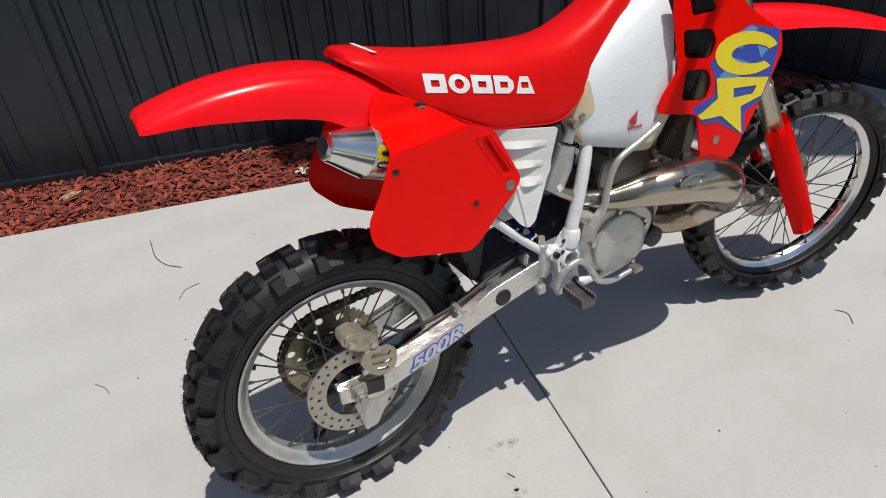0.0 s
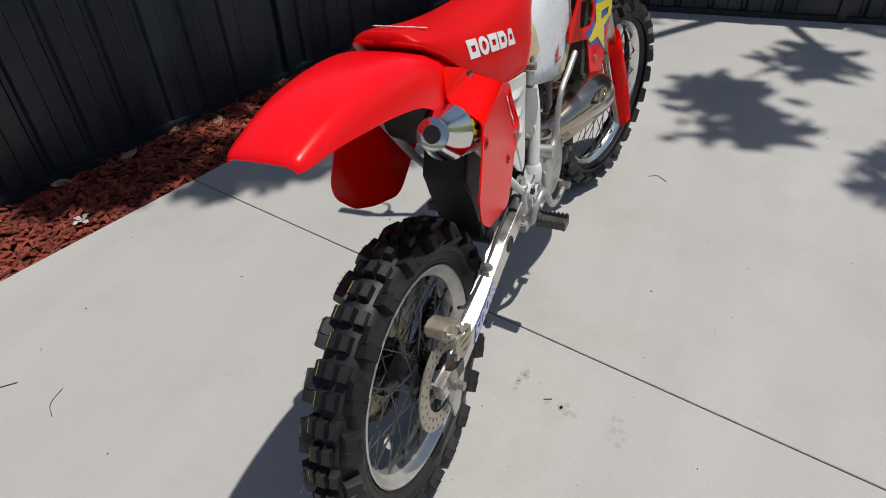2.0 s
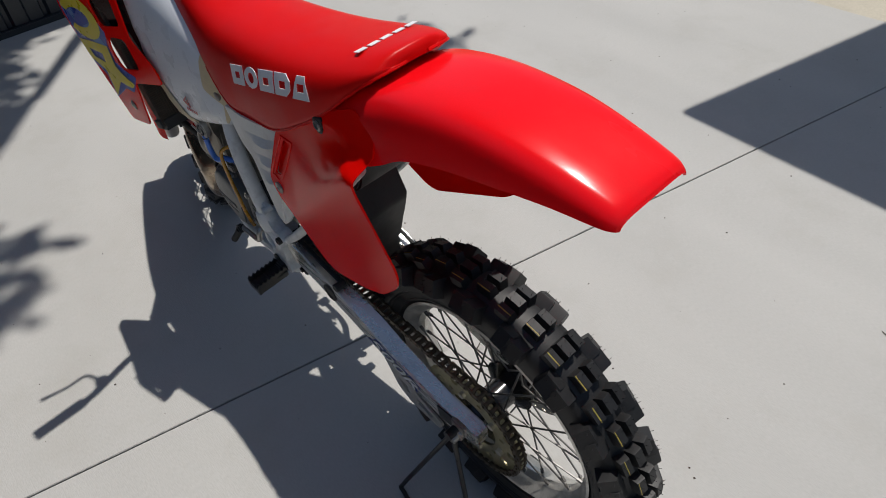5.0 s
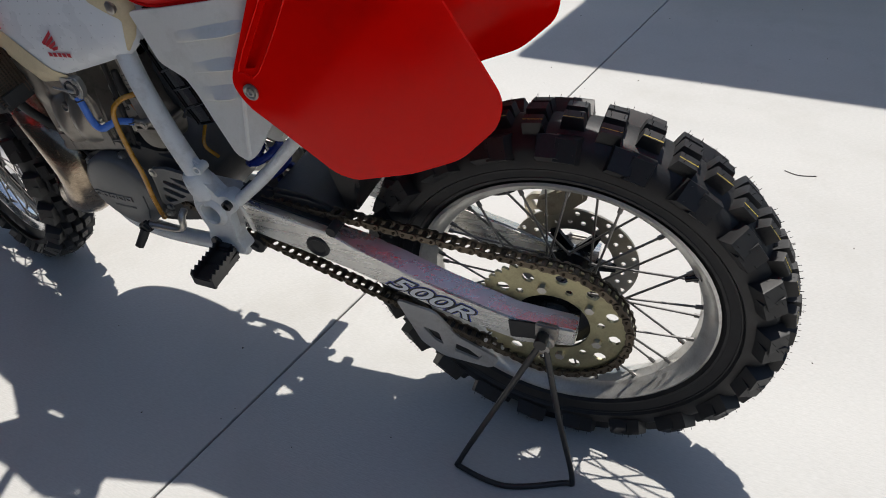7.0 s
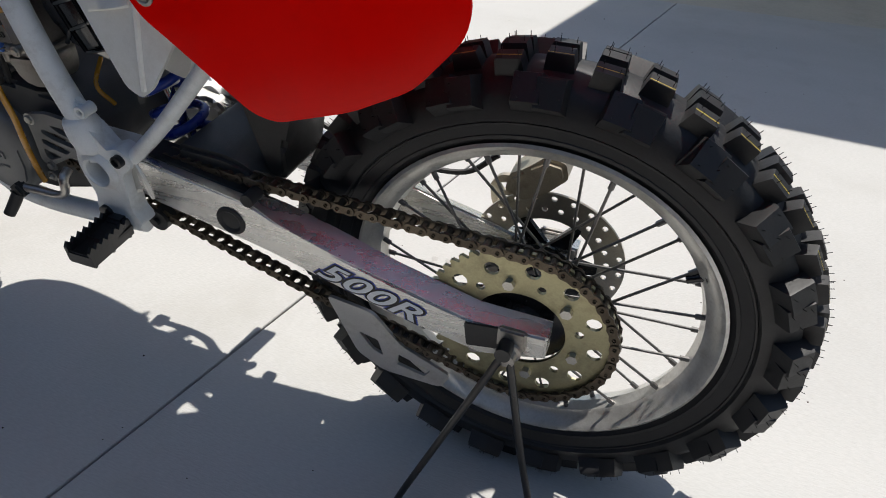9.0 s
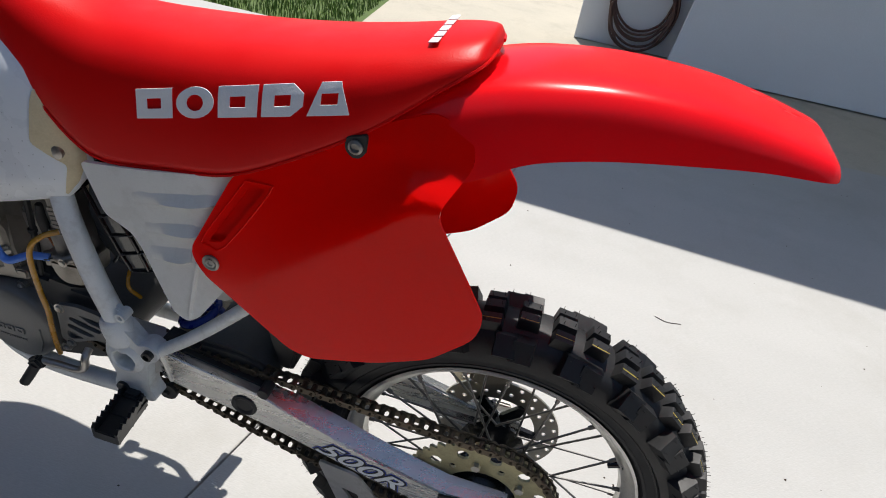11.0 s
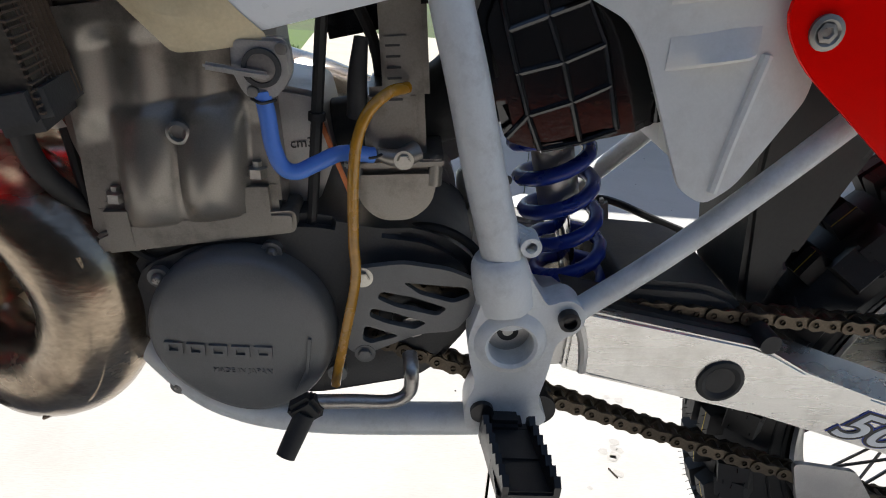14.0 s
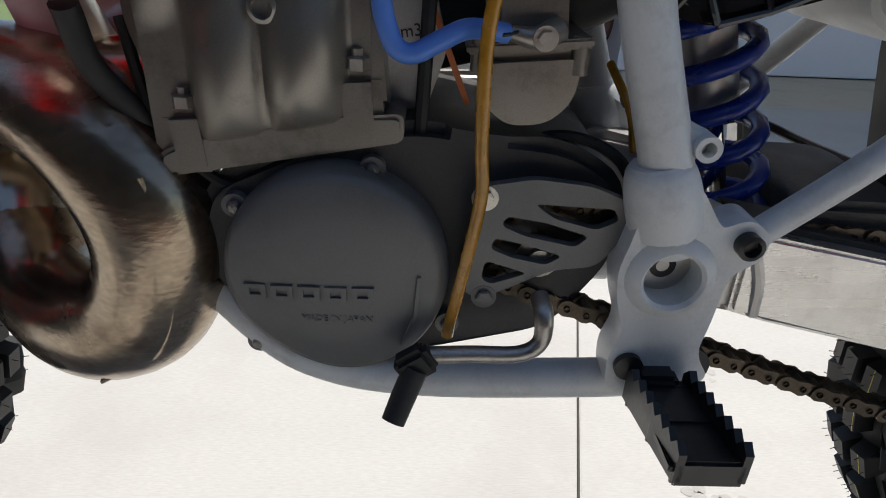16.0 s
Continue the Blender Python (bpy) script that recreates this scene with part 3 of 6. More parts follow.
def tyre(name, center, m, r_bead, r_crown, half, knob_h, rows, label, wide):
    """An off-road tyre: carcass with separate tread knobs."""
    c = r_crown
    prof = [(r_bead - 0.004, -half * 0.52), (r_bead + 0.006, -half * 0.66), (r_bead + 0.0105, -half * 0.74), (r_bead + 0.0115, -half * 0.79), (r_bead + 0.0155, -half * 0.80), (r_bead + 0.0165, -half * 0.78), (r_bead + 0.03, -half * 0.88), (r_bead + 0.031, -half * 0.92), (r_bead + 0.033, -half * 0.92), (r_bead + 0.034, -half * 0.90), (c - 0.05, -half), (c - 0.026, -half * 0.94), (c - 0.010, -half * 0.72),
            (c - 0.002, -half * 0.36), (c, 0)]
    prof += [(r, -y) for r, y in prof[-2::-1]]
    prof += [(r_bead + 0.004, half * 0.35), (r_bead + 0.004, -half * 0.35)]
    ob = part(name, lathe(prof, seg=72, closed=True), RUBBER, bike, label)
    ob.matrix_local = m
    hairs = ((-0.6, 0.2), (0.5, -0.5), (0.4, 0.6)) if half > 0.0465 else ((0.3, 0.3),)
    center_k = knob_mesh(0.0162, wide * 0.5, knob_h, RUBBER, hairs=hairs)
    side_k = knob_mesh(0.0162, wide * 0.5, knob_h, RUBBER, hairs=hairs, stripe=0.1)
    pair_k = knob_mesh(0.0162, wide * 0.47, knob_h * 0.97, RUBBER, hairs=hairs)
    pair_s = knob_mesh(0.0162, wide * 0.47, knob_h * 0.97, RUBBER, hairs=hairs, stripe=0.6)
    shoulder_k = knob_mesh(0.0175, wide * 0.92, knob_h * 1.1, RUBBER, hairs=hairs)
    for i in range(rows):
        a0 = 2 * math.pi * i / rows

        def put(a, y, tilt, r, me):
            mm = Matrix.Rotation(-a, 4, "Y") @ Matrix.Translation((0, y, 0)) @ Matrix.Translation((0, 0, r)) @ Matrix.Rotation(-tilt, 4, "X")
            piece("tyre_knob", me, ob, mm)

        if i % 2:
            for y in (-wide * 1.02, 0, wide * 1.02):
                put(a0, y, y / half * 0.55, c - 0.002 - 0.004 * abs(y) / wide, side_k if y > 0 and half > 0.0465 else center_k)
        else:
            for y in (-wide * 0.53, wide * 0.53):
                put(a0, y, y / half * 0.5, c - 0.003, pair_s if y > 0 and half > 0.0465 else pair_k)
        for s in (-1, 1):
            put(a0 + (0.5 if i % 2 else 0.42) * 2 * math.pi / rows * (1 if i % 2 else 0), s * half * 0.82, s * (0.88 if i % 2 else 1.08), c - 0.021, shoulder_k)
    return ob


def spokes(parent, r_hub, y_hub, r_rim, n, wire, y_rim=0.008):
    """Laced spokes with nipples, all of one mesh."""
    length_mesh = {}
    for i in range(n):
        s = 1 if i % 2 else -1
        lead = (1 if (i // 2) % 2 else -1) * 0.62
        a = 2 * math.pi * i / n
        p = Vector((r_hub * math.cos(a + lead), s * y_hub, r_hub * math.sin(a + lead)))
        q = Vector((r_rim * math.cos(a), s * y_rim, r_rim * math.sin(a)))
        if not length_mesh:
            L = (q - p).length
            own = bmesh.new()
            lathe([(0, 0), (wire, 0), (wire, L), (0, L)], axis="z", seg=6, bm=own)
            lathe([(0, L - 0.016), (wire * 1.9, L - 0.016), (wire * 1.9, L - 0.002), (0, L - 0.002)], axis="z", seg=6, bm=own)
            length_mesh[0] = mesh_of(own, SPOKE)
        d = (q - p).normalized()
        piece("spoke", length_mesh[0], parent, Matrix.Translation(p) @ d.to_track_quat("Z", "Y").to_matrix().to_4x4())


def rim_ring(r, half, mat, parent, label=""):
    prof = [(r, -half), (r - 0.004, -half - 0.002), (r - 0.011, -half + 0.003), (r - 0.016, -half * 0.6), (r - 0.026, -half * 0.42), (r - 0.031, 0),
            (r - 0.026, half * 0.42), (r - 0.016, half * 0.6), (r - 0.011, half - 0.003), (r - 0.004, half + 0.002), (r, half),
            (r - 0.006, half - 0.006), (r - 0.020, half * 0.40), (r - 0.026, 0), (r - 0.020, -half * 0.40), (r - 0.006, -half + 0.006)]
    return part("rim", lathe(prof, seg=96, closed=True), mat, parent, label)


def drilled_disc(r_out, r_in, y0, y1, hole_r, rows, mat, parent, name, wave=0, teeth=0, windows=(), label=""):
    if teeth:
        outer = []
        for i in range(teeth):
            a = 2 * math.pi * i / teeth
            for f, r in ((-0.42, r_out - 0.007), (-0.16, r_out), (0.16, r_out), (0.42, r_out - 0.007)):
                outer.append((r * math.cos(a + f * 6.283 / teeth), r * math.sin(a + f * 6.283 / teeth)))
    else:
        outer = arc(0, 0, r_out, 64)
    holes = [arc(0, 0, r_in, 32)]
    for count, r, hr, turn in rows:
        for i in range(count):
            a = 2 * math.pi * i / count + turn
            holes.append(arc(r * math.cos(a), r * math.sin(a), hr, 10))
    return part(name, plate(outer, y0, y1, holes), mat, parent, label, 30)


# rear wheel
rear_tyre = tyre("rear_tyre", (0, 0, 0), Matrix.Translation((0, 0, -0.015)), 0.2385, 0.3255, 0.047, 0.0195, 42, "black knobbly off-road tyre", 0.0200)
rear_wheel = new("rear_wheel")
rear_wheel.parent = bike
rear_wheel.matrix_local = Matrix.Translation((0, 0, -0.015))
rim_ring(0.2430, 0.034, RIM, rear_wheel, "dull aluminium rim with dust")
spokes(rear_wheel, 0.050, 0.030, 0.2205, 36, 0.0019)
part("hub", lathe([(0.016, -0.075), (0.03, -0.07), (0.034, -0.045), (0.055, -0.038), (0.058, -0.030), (0.045, -0.024), (0.030, -0.015), (0.029, 0.015), (0.045, 0.024), (0.058, 0.030), (0.058, 0.04), (0.066, 0.048), (0.066, 0.055), (0.03, 0.058), (0.016, 0.085)], seg=40), BLACK, rear_wheel, "black wheel hub")
disc = drilled_disc(0.110, 0.068, -0.080, -0.076, 0.004, [(24, 0.102, 0.0042, 0.0), (24, 0.084, 0.0042, 0.13)], DISC, rear_wheel, "brake_disc", label="drilled steel brake disc")
for i in range(6):
    a = 2 * math.pi * i / 6
    p = [(0.030 * math.cos(a - 0.5), 0.030 * math.sin(a - 0.5)), (0.073 * math.cos(a - 0.09), 0.073 * math.sin(a - 0.09)), (0.073 * math.cos(a + 0.09), 0.073 * math.sin(a + 0.09)), (0.030 * math.cos(a + 0.5), 0.030 * math.sin(a + 0.5))]
    part("disc_arm", plate(p, -0.078, -0.070), BLACK, rear_wheel)
sprocket = drilled_disc(0.1255, 0.060, 0.0665, 0.0715, 0.006, [(12, 0.098, 0.0100, 0.1), (6, 0.076, 0.0045, 0.3), (6, 0.077, 0.0060, 0.82)], GOLD, rear_wheel, "sprocket", teeth=50, label="yellow-zinc drilled rear sprocket")
for i in range(6):
    a = 2 * math.pi * i / 6 + 0.3
    part("sprocket_nut", plate(arc(0.076 * math.cos(a), 0.076 * math.sin(a), 0.0075, 6), 0.0715, 0.079), BOLT, rear_wheel)
part("rim_lock", lathe([(0, 0), (0.006, 0), (0.006, 0.022), (0.009, 0.022), (0.009, 0.03), (0, 0.03)], (0, 0, 0), "z", 12), BLACK, rear_wheel).matrix_local = Matrix.Translation((-0.178, 0.010, 0.092)) @ Matrix.Rotation(radians(-63), 4, "Y")
for side, y in ((1, 0.098), (-1, -0.100)):
    own = lathe([(0, y), (0.020, y), (0.020, y + side * 0.003), (0.015, y + side * 0.004), (0.015, y + side * 0.016), (0.011, y + side * 0.018), (0.0105, y + side * 0.030), (0, y + side * 0.031)], seg=6 if side < 0 else 24)
    part("axle_nut", own, STEEL, rear_wheel)

# swingarm: two tapered box beams and a bridge
arm_top = [(0.525, 0.138), (0.365, 0.109), (0.345, 0.105), (0.31, 0.095), (0.24, 0.073), (0.16, 0.048), (0.05, 0.018), (-0.042, 0.016)]
arm_low = [(-0.042, -0.024), (0.04, -0.046), (0.17, -0.018), (0.336, 0.033), (0.50, 0.072), (0.525, 0.078)]
swingarm = new("swingarm")
swingarm.parent = bike


def arm_crown(p):
    """The outer upper edge of the arm falls away into a broad sloping facet."""
    top = float(np.interp(-p.x, [-x for x, z in arm_top], [z for x, z in arm_top]))
    fall = float(np.interp(p.x, [-0.04, 0.05, 0.16, 0.24, 0.31, 0.36], [0.003, 0.011, 0.014, 0.014, 0.011, 0.0]))
    if abs(p.y) > 0.09 and p.z > top - 0.014:
        return Vector((p.x, p.y, p.z - fall))
    return p


for side in (1, -1):
    own = plate(arm_top + arm_low, side * 0.070, side * 0.102, bevel=0.003, shape=arm_crown)
    part("arm", own, ALU, swingarm, "brushed aluminium box-section arm")
    own = plate(rounded([(0.60, 0.155), (0.525, 0.142), (0.50, 0.132), (0.505, 0.078), (0.53, 0.072), (0.60, 0.075)], 0.012), side * 0.060, side * 0.096, bevel=0.008)
    part("pivot_casting", own, CAST_LIGHT, swingarm)
    own = tube([(0.524, side * 0.1005, 0.137), (0.512, side * 0.1025, 0.105), (0.508, side * 0.1005, 0.076)], 0.0042, 8, 5)
    part("weld_bead", own, CAST_LIGHT, swingarm)
    own = lathe([(0, 0.1025), (0.013, 0.1025), (0.0145, 0.104), (0.017, 0.1055), (0.0205, 0.1045), (0.0215, 0.1015)], (0, 0, 0), seg=32)
    own.transform(Matrix.Translation((0.385, 0, 0.072)) @ Matrix.Scale(side, 4, (0, 1, 0)))
    part("rubber_plug", own, BLACK_MATT, swingarm, "round black rubber plug")
    # axle block over a black plate that paints the slot's shaded opening
    own = plate(rounded([(0.062, 0.006), (-0.012, 0.016), (-0.016, -0.018), (0.058, -0.034)], 0.004), side * 0.1015, side * 0.1045, bevel=0.001)
    part("axle_slot", own, BLACK_PAINT, swingarm)
    own = box((0.036, 0.010, 0.034), Matrix.Translation((0.0, side * 0.104, 0.0)), 0.003)
    part("axle_block", own, STEEL, swingarm)
# bare alloy bridge; its dark colour paints in the shade between the arms
own = plate(rounded([(0.478, 0.148), (0.40, 0.146), (0.366, 0.132), (0.352, 0.095), (0.37, 0.070), (0.47, 0.085)], 0.014), -0.070, 0.070, bevel=0.006)
part("cross_bridge", own, CASE_SHADE_DARK, swingarm)
# model number on both arms
for side in (1, -1):
    for grow, mat, lift in ((0.0034, DECAL_BLUE, 0.0), (0.0026, DECAL_BLACK if side > 0 else DECAL_BLUE, 0.0004), (0.0004 if side > 0 else 0.0012, DECAL_WHITE if side > 0 else DECAL_LILAC, 0.0008)):
        lettering("500R", 0.046, side_frame(0.194 + 0.002 * side, side * (0.1026 + lift), 0.012, side, -16 * side) @ Matrix.Diagonal((1.5, 0.95, 1, 1)), mat, swingarm, depth=0.0002, shear=0.42, grow=grow)

# chain guard, slider and guide
part("chain_slider", plate(rounded([(0.53, 0.1435), (0.44, 0.127), (0.36, 0.1115), (0.355, 0.104), (0.44, 0.119), (0.525, 0.134)], 0.003), 0.052, 0.088, bevel=0.002), BLACK_MATT, bike, "black rubber chain slider")
own = lathe([(0, 0.08), (0.009, 0.08), (0.009, 0.104), (0, 0.104)], (0.352, 0, 0.112), seg=16)
part("slider_bolt", own, BLACK_MATT, bike)
guide_holes = [rounded([(0.225, -0.095), (0.195, -0.102), (0.188, -0.132), (0.205, -0.125)], 0.004), rounded([(0.165, -0.120), (0.115, -0.135), (0.125, -0.152), (0.168, -0.142)], 0.004)]
part("chain_guide", plate(rounded([(0.27, -0.040), (0.23, -0.140), (0.19, -0.165), (0.10, -0.165), (0.085, -0.135), (0.16, -0.10), (0.2, -0.05)], 0.01), 0.078, 0.083, guide_holes), CAST_LIGHT, bike, "cut-out alloy chain guide")
part("chain_guide_block", plate(rounded([(0.25, -0.066), (0.13, -0.102), (0.12, -0.135), (0.20, -0.125), (0.25, -0.09)], 0.006), 0.058, 0.077, bevel=0.002), BLACK_MATT, bike)

# drive chain of single links
C1, R1, C2, R2 = Vector((0.0, -0.015)), 0.1205, Vector((0.655, 0.108)), 0.034
d12 = C2 - C1
base, spread = math.atan2(d12.y, d12.x), math.acos((R1 - R2) / d12.length)
run = []
for a in np.linspace(base + spread, base + 2 * math.pi - spread, 40):
    run.append(C1 + R1 * Vector((math.cos(a), math.sin(a))))
sag = np.linspace(0, 1, 30)[1:-1]
p0, p1 = run[-1], C2 + R2 * Vector((math.cos(base - spread), math.sin(base - spread)))
run += [p0.lerp(p1, s) - Vector((0, 0.007 * math.sin(math.pi * s))) for s in sag]
for a in np.linspace(base - spread, base + spread, 14):
    run.append(C2 + R2 * Vector((math.cos(a), math.sin(a))))
p0, p1 = run[-1], run[0]
run += [p0.lerp(p1, s) - Vector((0, 0.004 * math.sin(math.pi * s))) for s in sag] + [run[0]]
cum = np.concatenate([[0], np.cumsum([(b - a).length for a, b in zip(run, run[1:])])])
links_n = 2 * round(cum[-1] / 0.0159 / 2)
chain = new("drive_chain")
chain.parent = bike
tagged(chain, "oiled brown steel drive chain")


def on_run(s):
    s %= cum[-1]
    k = min(len(run) - 2, int(np.searchsorted(cum, s, side="right")) - 1)
    return run[k].lerp(run[k + 1], (s - cum[k]) / max(1e-9, cum[k + 1] - cum[k]))


def link_mesh(yo, yi, roller):
    own = bmesh.new()
    p = 0.0079
    shape = []
    for a in np.linspace(-math.pi / 2, math.pi / 2, 7):
        shape.append((p + 0.0068 * math.cos(a), 0.0068 * math.sin(a)))
    shape.append((0, 0.0052))
    for a in np.linspace(math.pi / 2, 3 * math.pi / 2, 7):
        shape.append((-p + 0.0068 * math.cos(a), 0.0068 * math.sin(a)))
    shape.append((0, -0.0052))
    for s in (1, -1):
        plate(shape, s * yi, s * yo, bm=own)
    for x in (-p, p):
        if roller:
            lathe([(0.0048, -yi), (0.0048, yi)], (x, 0, 0), seg=8, bm=own)
        else:
            lathe([(0.0024, -yo - 0.0016), (0.0024, yo + 0.0016)], (x, 0, 0), seg=6, bm=own)
    return mesh_of(own, CHAIN, 30)


outer_link, inner_link = link_mesh(0.0105, 0.0085, False), link_mesh(0.0082, 0.006, True)
for i in range(links_n):
    s = i * cum[-1] / links_n
    a, b = on_run(s - 0.0075), on_run(s + 0.0075)
    mid = (a + b) / 2
    piece("chain_link", outer_link if i % 2 else inner_link, chain, Matrix.Translation((mid.x, 0.069, mid.y)) @ Matrix.Rotation(-math.atan2(b.y - a.y, b.x - a.x), 4, "Y"))
own = plate([(C2.x + r * math.cos(a), C2.y + r * math.sin(a)) for i in range(14) for a, r in ((6.283 * i / 14 - 0.1, 0.038), (6.283 * i / 14 + 0.1, 0.038), (6.283 * (i + 0.5) / 14, 0.030))], 0.0665, 0.0715)
part("front_sprocket", own, STEEL, bike)
part("chain_roller", lathe([(0, 0.055), (0.017, 0.055), (0.017, 0.085), (0.006, 0.086), (0.006, 0.092), (0, 0.092)], (0.535, 0, 0.018), seg=20), BLACK_MATT, bike)

# rear brake
own = plate(rounded([(0.062, 0.118), (0.066, 0.092), (0.040, 0.082), (0.012, 0.098), (-0.016, 0.128), (-0.010, 0.150), (0.016, 0.154), (0.040, 0.136)], 0.006), -0.108, -0.060, bevel=0.006)
part("brake_caliper", own, CALIPER, bike, "bare alloy rear brake caliper")
own = plate(rounded([(0.098, 0.070), (0.084, 0.088), (0.030, 0.094), (0.012, 0.074), (0.024, 0.040), (0.048, 0.020), (0.084, 0.022), (0.094, 0.040)], 0.007), -0.113, -0.106, [rounded([(0.086, 0.074), (0.044, 0.084), (0.036, 0.074), (0.078, 0.062)], 0.004), rounded([(0.084, 0.052), (0.040, 0.064), (0.036, 0.054), (0.078, 0.042)], 0.004), rounded([(0.076, 0.034), (0.046, 0.044), (0.048, 0.034), (0.070, 0.027)], 0.003)])
part("caliper_bracket", own, CALIPER, bike)
for x, z in ((0.004, 0.124), (0.050, 0.104), (0.020, 0.046)):
    part("caliper_bolt", lathe([(0, -0.106), (0.0075, -0.106), (0.0075, -0.114), (0, -0.114)], (x, 0, z), seg=10), BOLT, bike)
part("disc_guard", plate(rounded([(0.085, -0.035), (0.01, -0.03), (-0.015, -0.045), (0.0, -0.13), (0.03, -0.125)], 0.006), -0.097, -0.092, bevel=0.001), CAST_LIGHT, bike, "thin alloy disc guard")
part("brake_hose", tube([(0.085, -0.095, 0.125), (0.14, -0.09, 0.088), (0.26, -0.087, 0.095), (0.38, -0.086, 0.135), (0.46, -0.088, 0.16), (0.50, -0.095, 0.13)], 0.0042, 8, 8), BLACK_MATT, bike)
part("hose_clamp", box((0.012, 0.030, 0.020), pose(0.262, -0.089, 0.093, 0, 18, 0), 0.004), CAST_LIGHT, bike)
part("hose_clamp", box((0.012, 0.030, 0.030), pose(0.455, -0.090, 0.148, 0, 12, 0), 0.004), CAST_LIGHT, bike)
own = lathe([(0, 0.085), (0.009, 0.085), (0.013, 0.092), (0.013, 0.104), (0.0105, 0.108), (0.0105, 0.158), (0.014, 0.162), (0.014, 0.172), (0.008, 0.174), (0.008, 0.192), (0, 0.192)], (0.500, -0.100, 0.0), "z", 16)
part("master_cylinder", own, CAST_LIGHT, bike, "rear brake master cylinder")
part("pushrod", tube([(0.497, -0.101, 0.088), (0.492, -0.103, 0.062)], 0.004, 8, 1), STEEL, bike)
part("clevis", box((0.024, 0.018, 0.026), pose(0.491, -0.104, 0.052), 0.003), CAST_LIGHT, bike)
own = tube([(0.536, -0.112, 0.040), (0.545, -0.117, 0.072), (0.570, -0.122, 0.096), (0.600, -0.125, 0.098), (0.626, -0.128, 0.066), (0.652, -0.130, 0.022), (0.695, -0.132, 0.004), (0.742, -0.135, 0.009), (0.765, -0.136, 0.012)], [0.010, 0.010, 0.0092, 0.009, 0.009, 0.0085, 0.0075, 0.0068, 0.0065], 12, 6)
part("brake_pedal", own, CAST_LIGHT, bike, "forged alloy rear brake pedal")
part("pedal_tip", box((0.03, 0.03, 0.014), pose(0.770, -0.137, 0.013), 0.003), STEEL, bike)

# frame
frame_part = new("frame")
frame_part.parent = bike
tagged(frame_part, "white painted steel frame")
for s in (1, -1):
    part("upright_tube", tube([(0.575, s * 0.100, 0.125), (0.588, s * 0.100, 0.18), (0.610, s * 0.098, 0.25), (0.636, s * 0.090, 0.34), (0.68, s * 0.06, 0.46), (0.78, s * 0.03, 0.58)], [0.0175, 0.0165, 0.0158, 0.0152, 0.014, 0.014], 16), FRAME_WHITE, frame_part)
    part("lower_tube", tube([(0.555, s * 0.085, 0.010), (0.62, s * 0.088, 0.008), (0.73, s * 0.088, 0.006), (0.80, s * 0.084, 0.014), (0.85, s * 0.072, 0.036), (0.91, s * 0.045, 0.09), (0.98, s * 0.025, 0.22), (1.04, s * 0.01, 0.40)], 0.0148, 16), FRAME_WHITE, frame_part)
    part("subframe_tube", tube([(0.522, s * 0.098, 0.134), (0.46, s * 0.100, 0.19), (0.38, s * 0.100, 0.272), (0.30, s * 0.095, 0.36), (0.18, s * 0.08, 0.50)], 0.0098, 12), FRAME_WHITE, frame_part)
    part("subframe_rail", tube([(0.66, s * 0.07, 0.46), (0.45, s * 0.08, 0.50), (0.25, s * 0.08, 0.555)], 0.010, 12), FRAME_WHITE, frame_part)
    part("tube_collar", tube([(0.5935, s * 0.100, 0.184), (0.5915, s * 0.100, 0.177), (0.586, s * 0.100, 0.160), (0.580, s * 0.099, 0.140)], [0.0170, 0.0215, 0.0240, 0.0235], 20, 5), FRAME_WHITE, frame_part)
    # pivot casting with its open hole
    hole = [arc(0.575, 0.110, 0.0185, 28)]
    outline = rounded([(0.600, 0.175), (0.572, 0.178), (0.553, 0.150), (0.549, 0.146), (0.532, 0.153), (0.517, 0.141), (0.519, 0.124), (0.538, 0.112), (0.540, 0.080), (0.545, 0.050), (0.532, 0.030), (0.545, 0.020),
                       (0.572, 0.022), (0.590, 0.012), (0.604, 0.020), (0.606, 0.045), (0.598, 0.066), (0.606, 0.088), (0.610, 0.112), (0.603, 0.140)], 0.014)
    own = plate(outline, s * 0.084, s * 0.112, hole, bevel=0.0)
    part("pivot_plate", own, FRAME_WHITE, frame_part)
    own = lathe([(0.0185, 0.088), (0.0185, 0.1165), (0.021, 0.119), (0.026, 0.117), (0.030, 0.1115)], (0.575, 0, 0.110), seg=36)
    own.transform(Matrix.Scale(s, 4, (0, 1, 0)))
    part("pivot_boss", own, FRAME_WHITE, frame_part)
    own = lathe([(0, 0.086), (0.0185, 0.086), (0.0185, 0.088), (0.010, 0.0885), (0.009, 0.096), (0.0045, 0.0965), (0.004, 0.092), (0, 0.092)], (0.575, 0, 0.110), seg=24)
    own.transform(Matrix.Scale(s, 4, (0, 1, 0)))
    part("pivot_bolt", own, BLACK_PAINT, frame_part)
    own = lathe([(0.0, 0.108), (0.0085, 0.108), (0.0085, 0.120), (0.0055, 0.121), (0.005, 0.116), (0, 0.116)], (0.532, 0, 0.136), seg=18)
    own.transform(Matrix.Scale(s, 4, (0, 1, 0)))
    part("subframe_bolt", own, BLACK_PAINT, frame_part)
    own = lathe([(0.0, 0.106), (0.010, 0.106), (0.010, 0.117), (0.006, 0.118), (0, 0.118)], (0.591, 0, 0.040), seg=18)
    own.transform(Matrix.Scale(s, 4, (0, 1, 0)))
    part("peg_bolt", own, BLACK_PAINT, frame_part)
own = lathe([(0.004, 0.090), (0.008, 0.092), (0.008, 0.113), (0.0045, 0.113), (0.004, 0.095)], (0.570, 0, 0.196), seg=18)
part("stay_lug", own, FRAME_WHITE, frame_part)
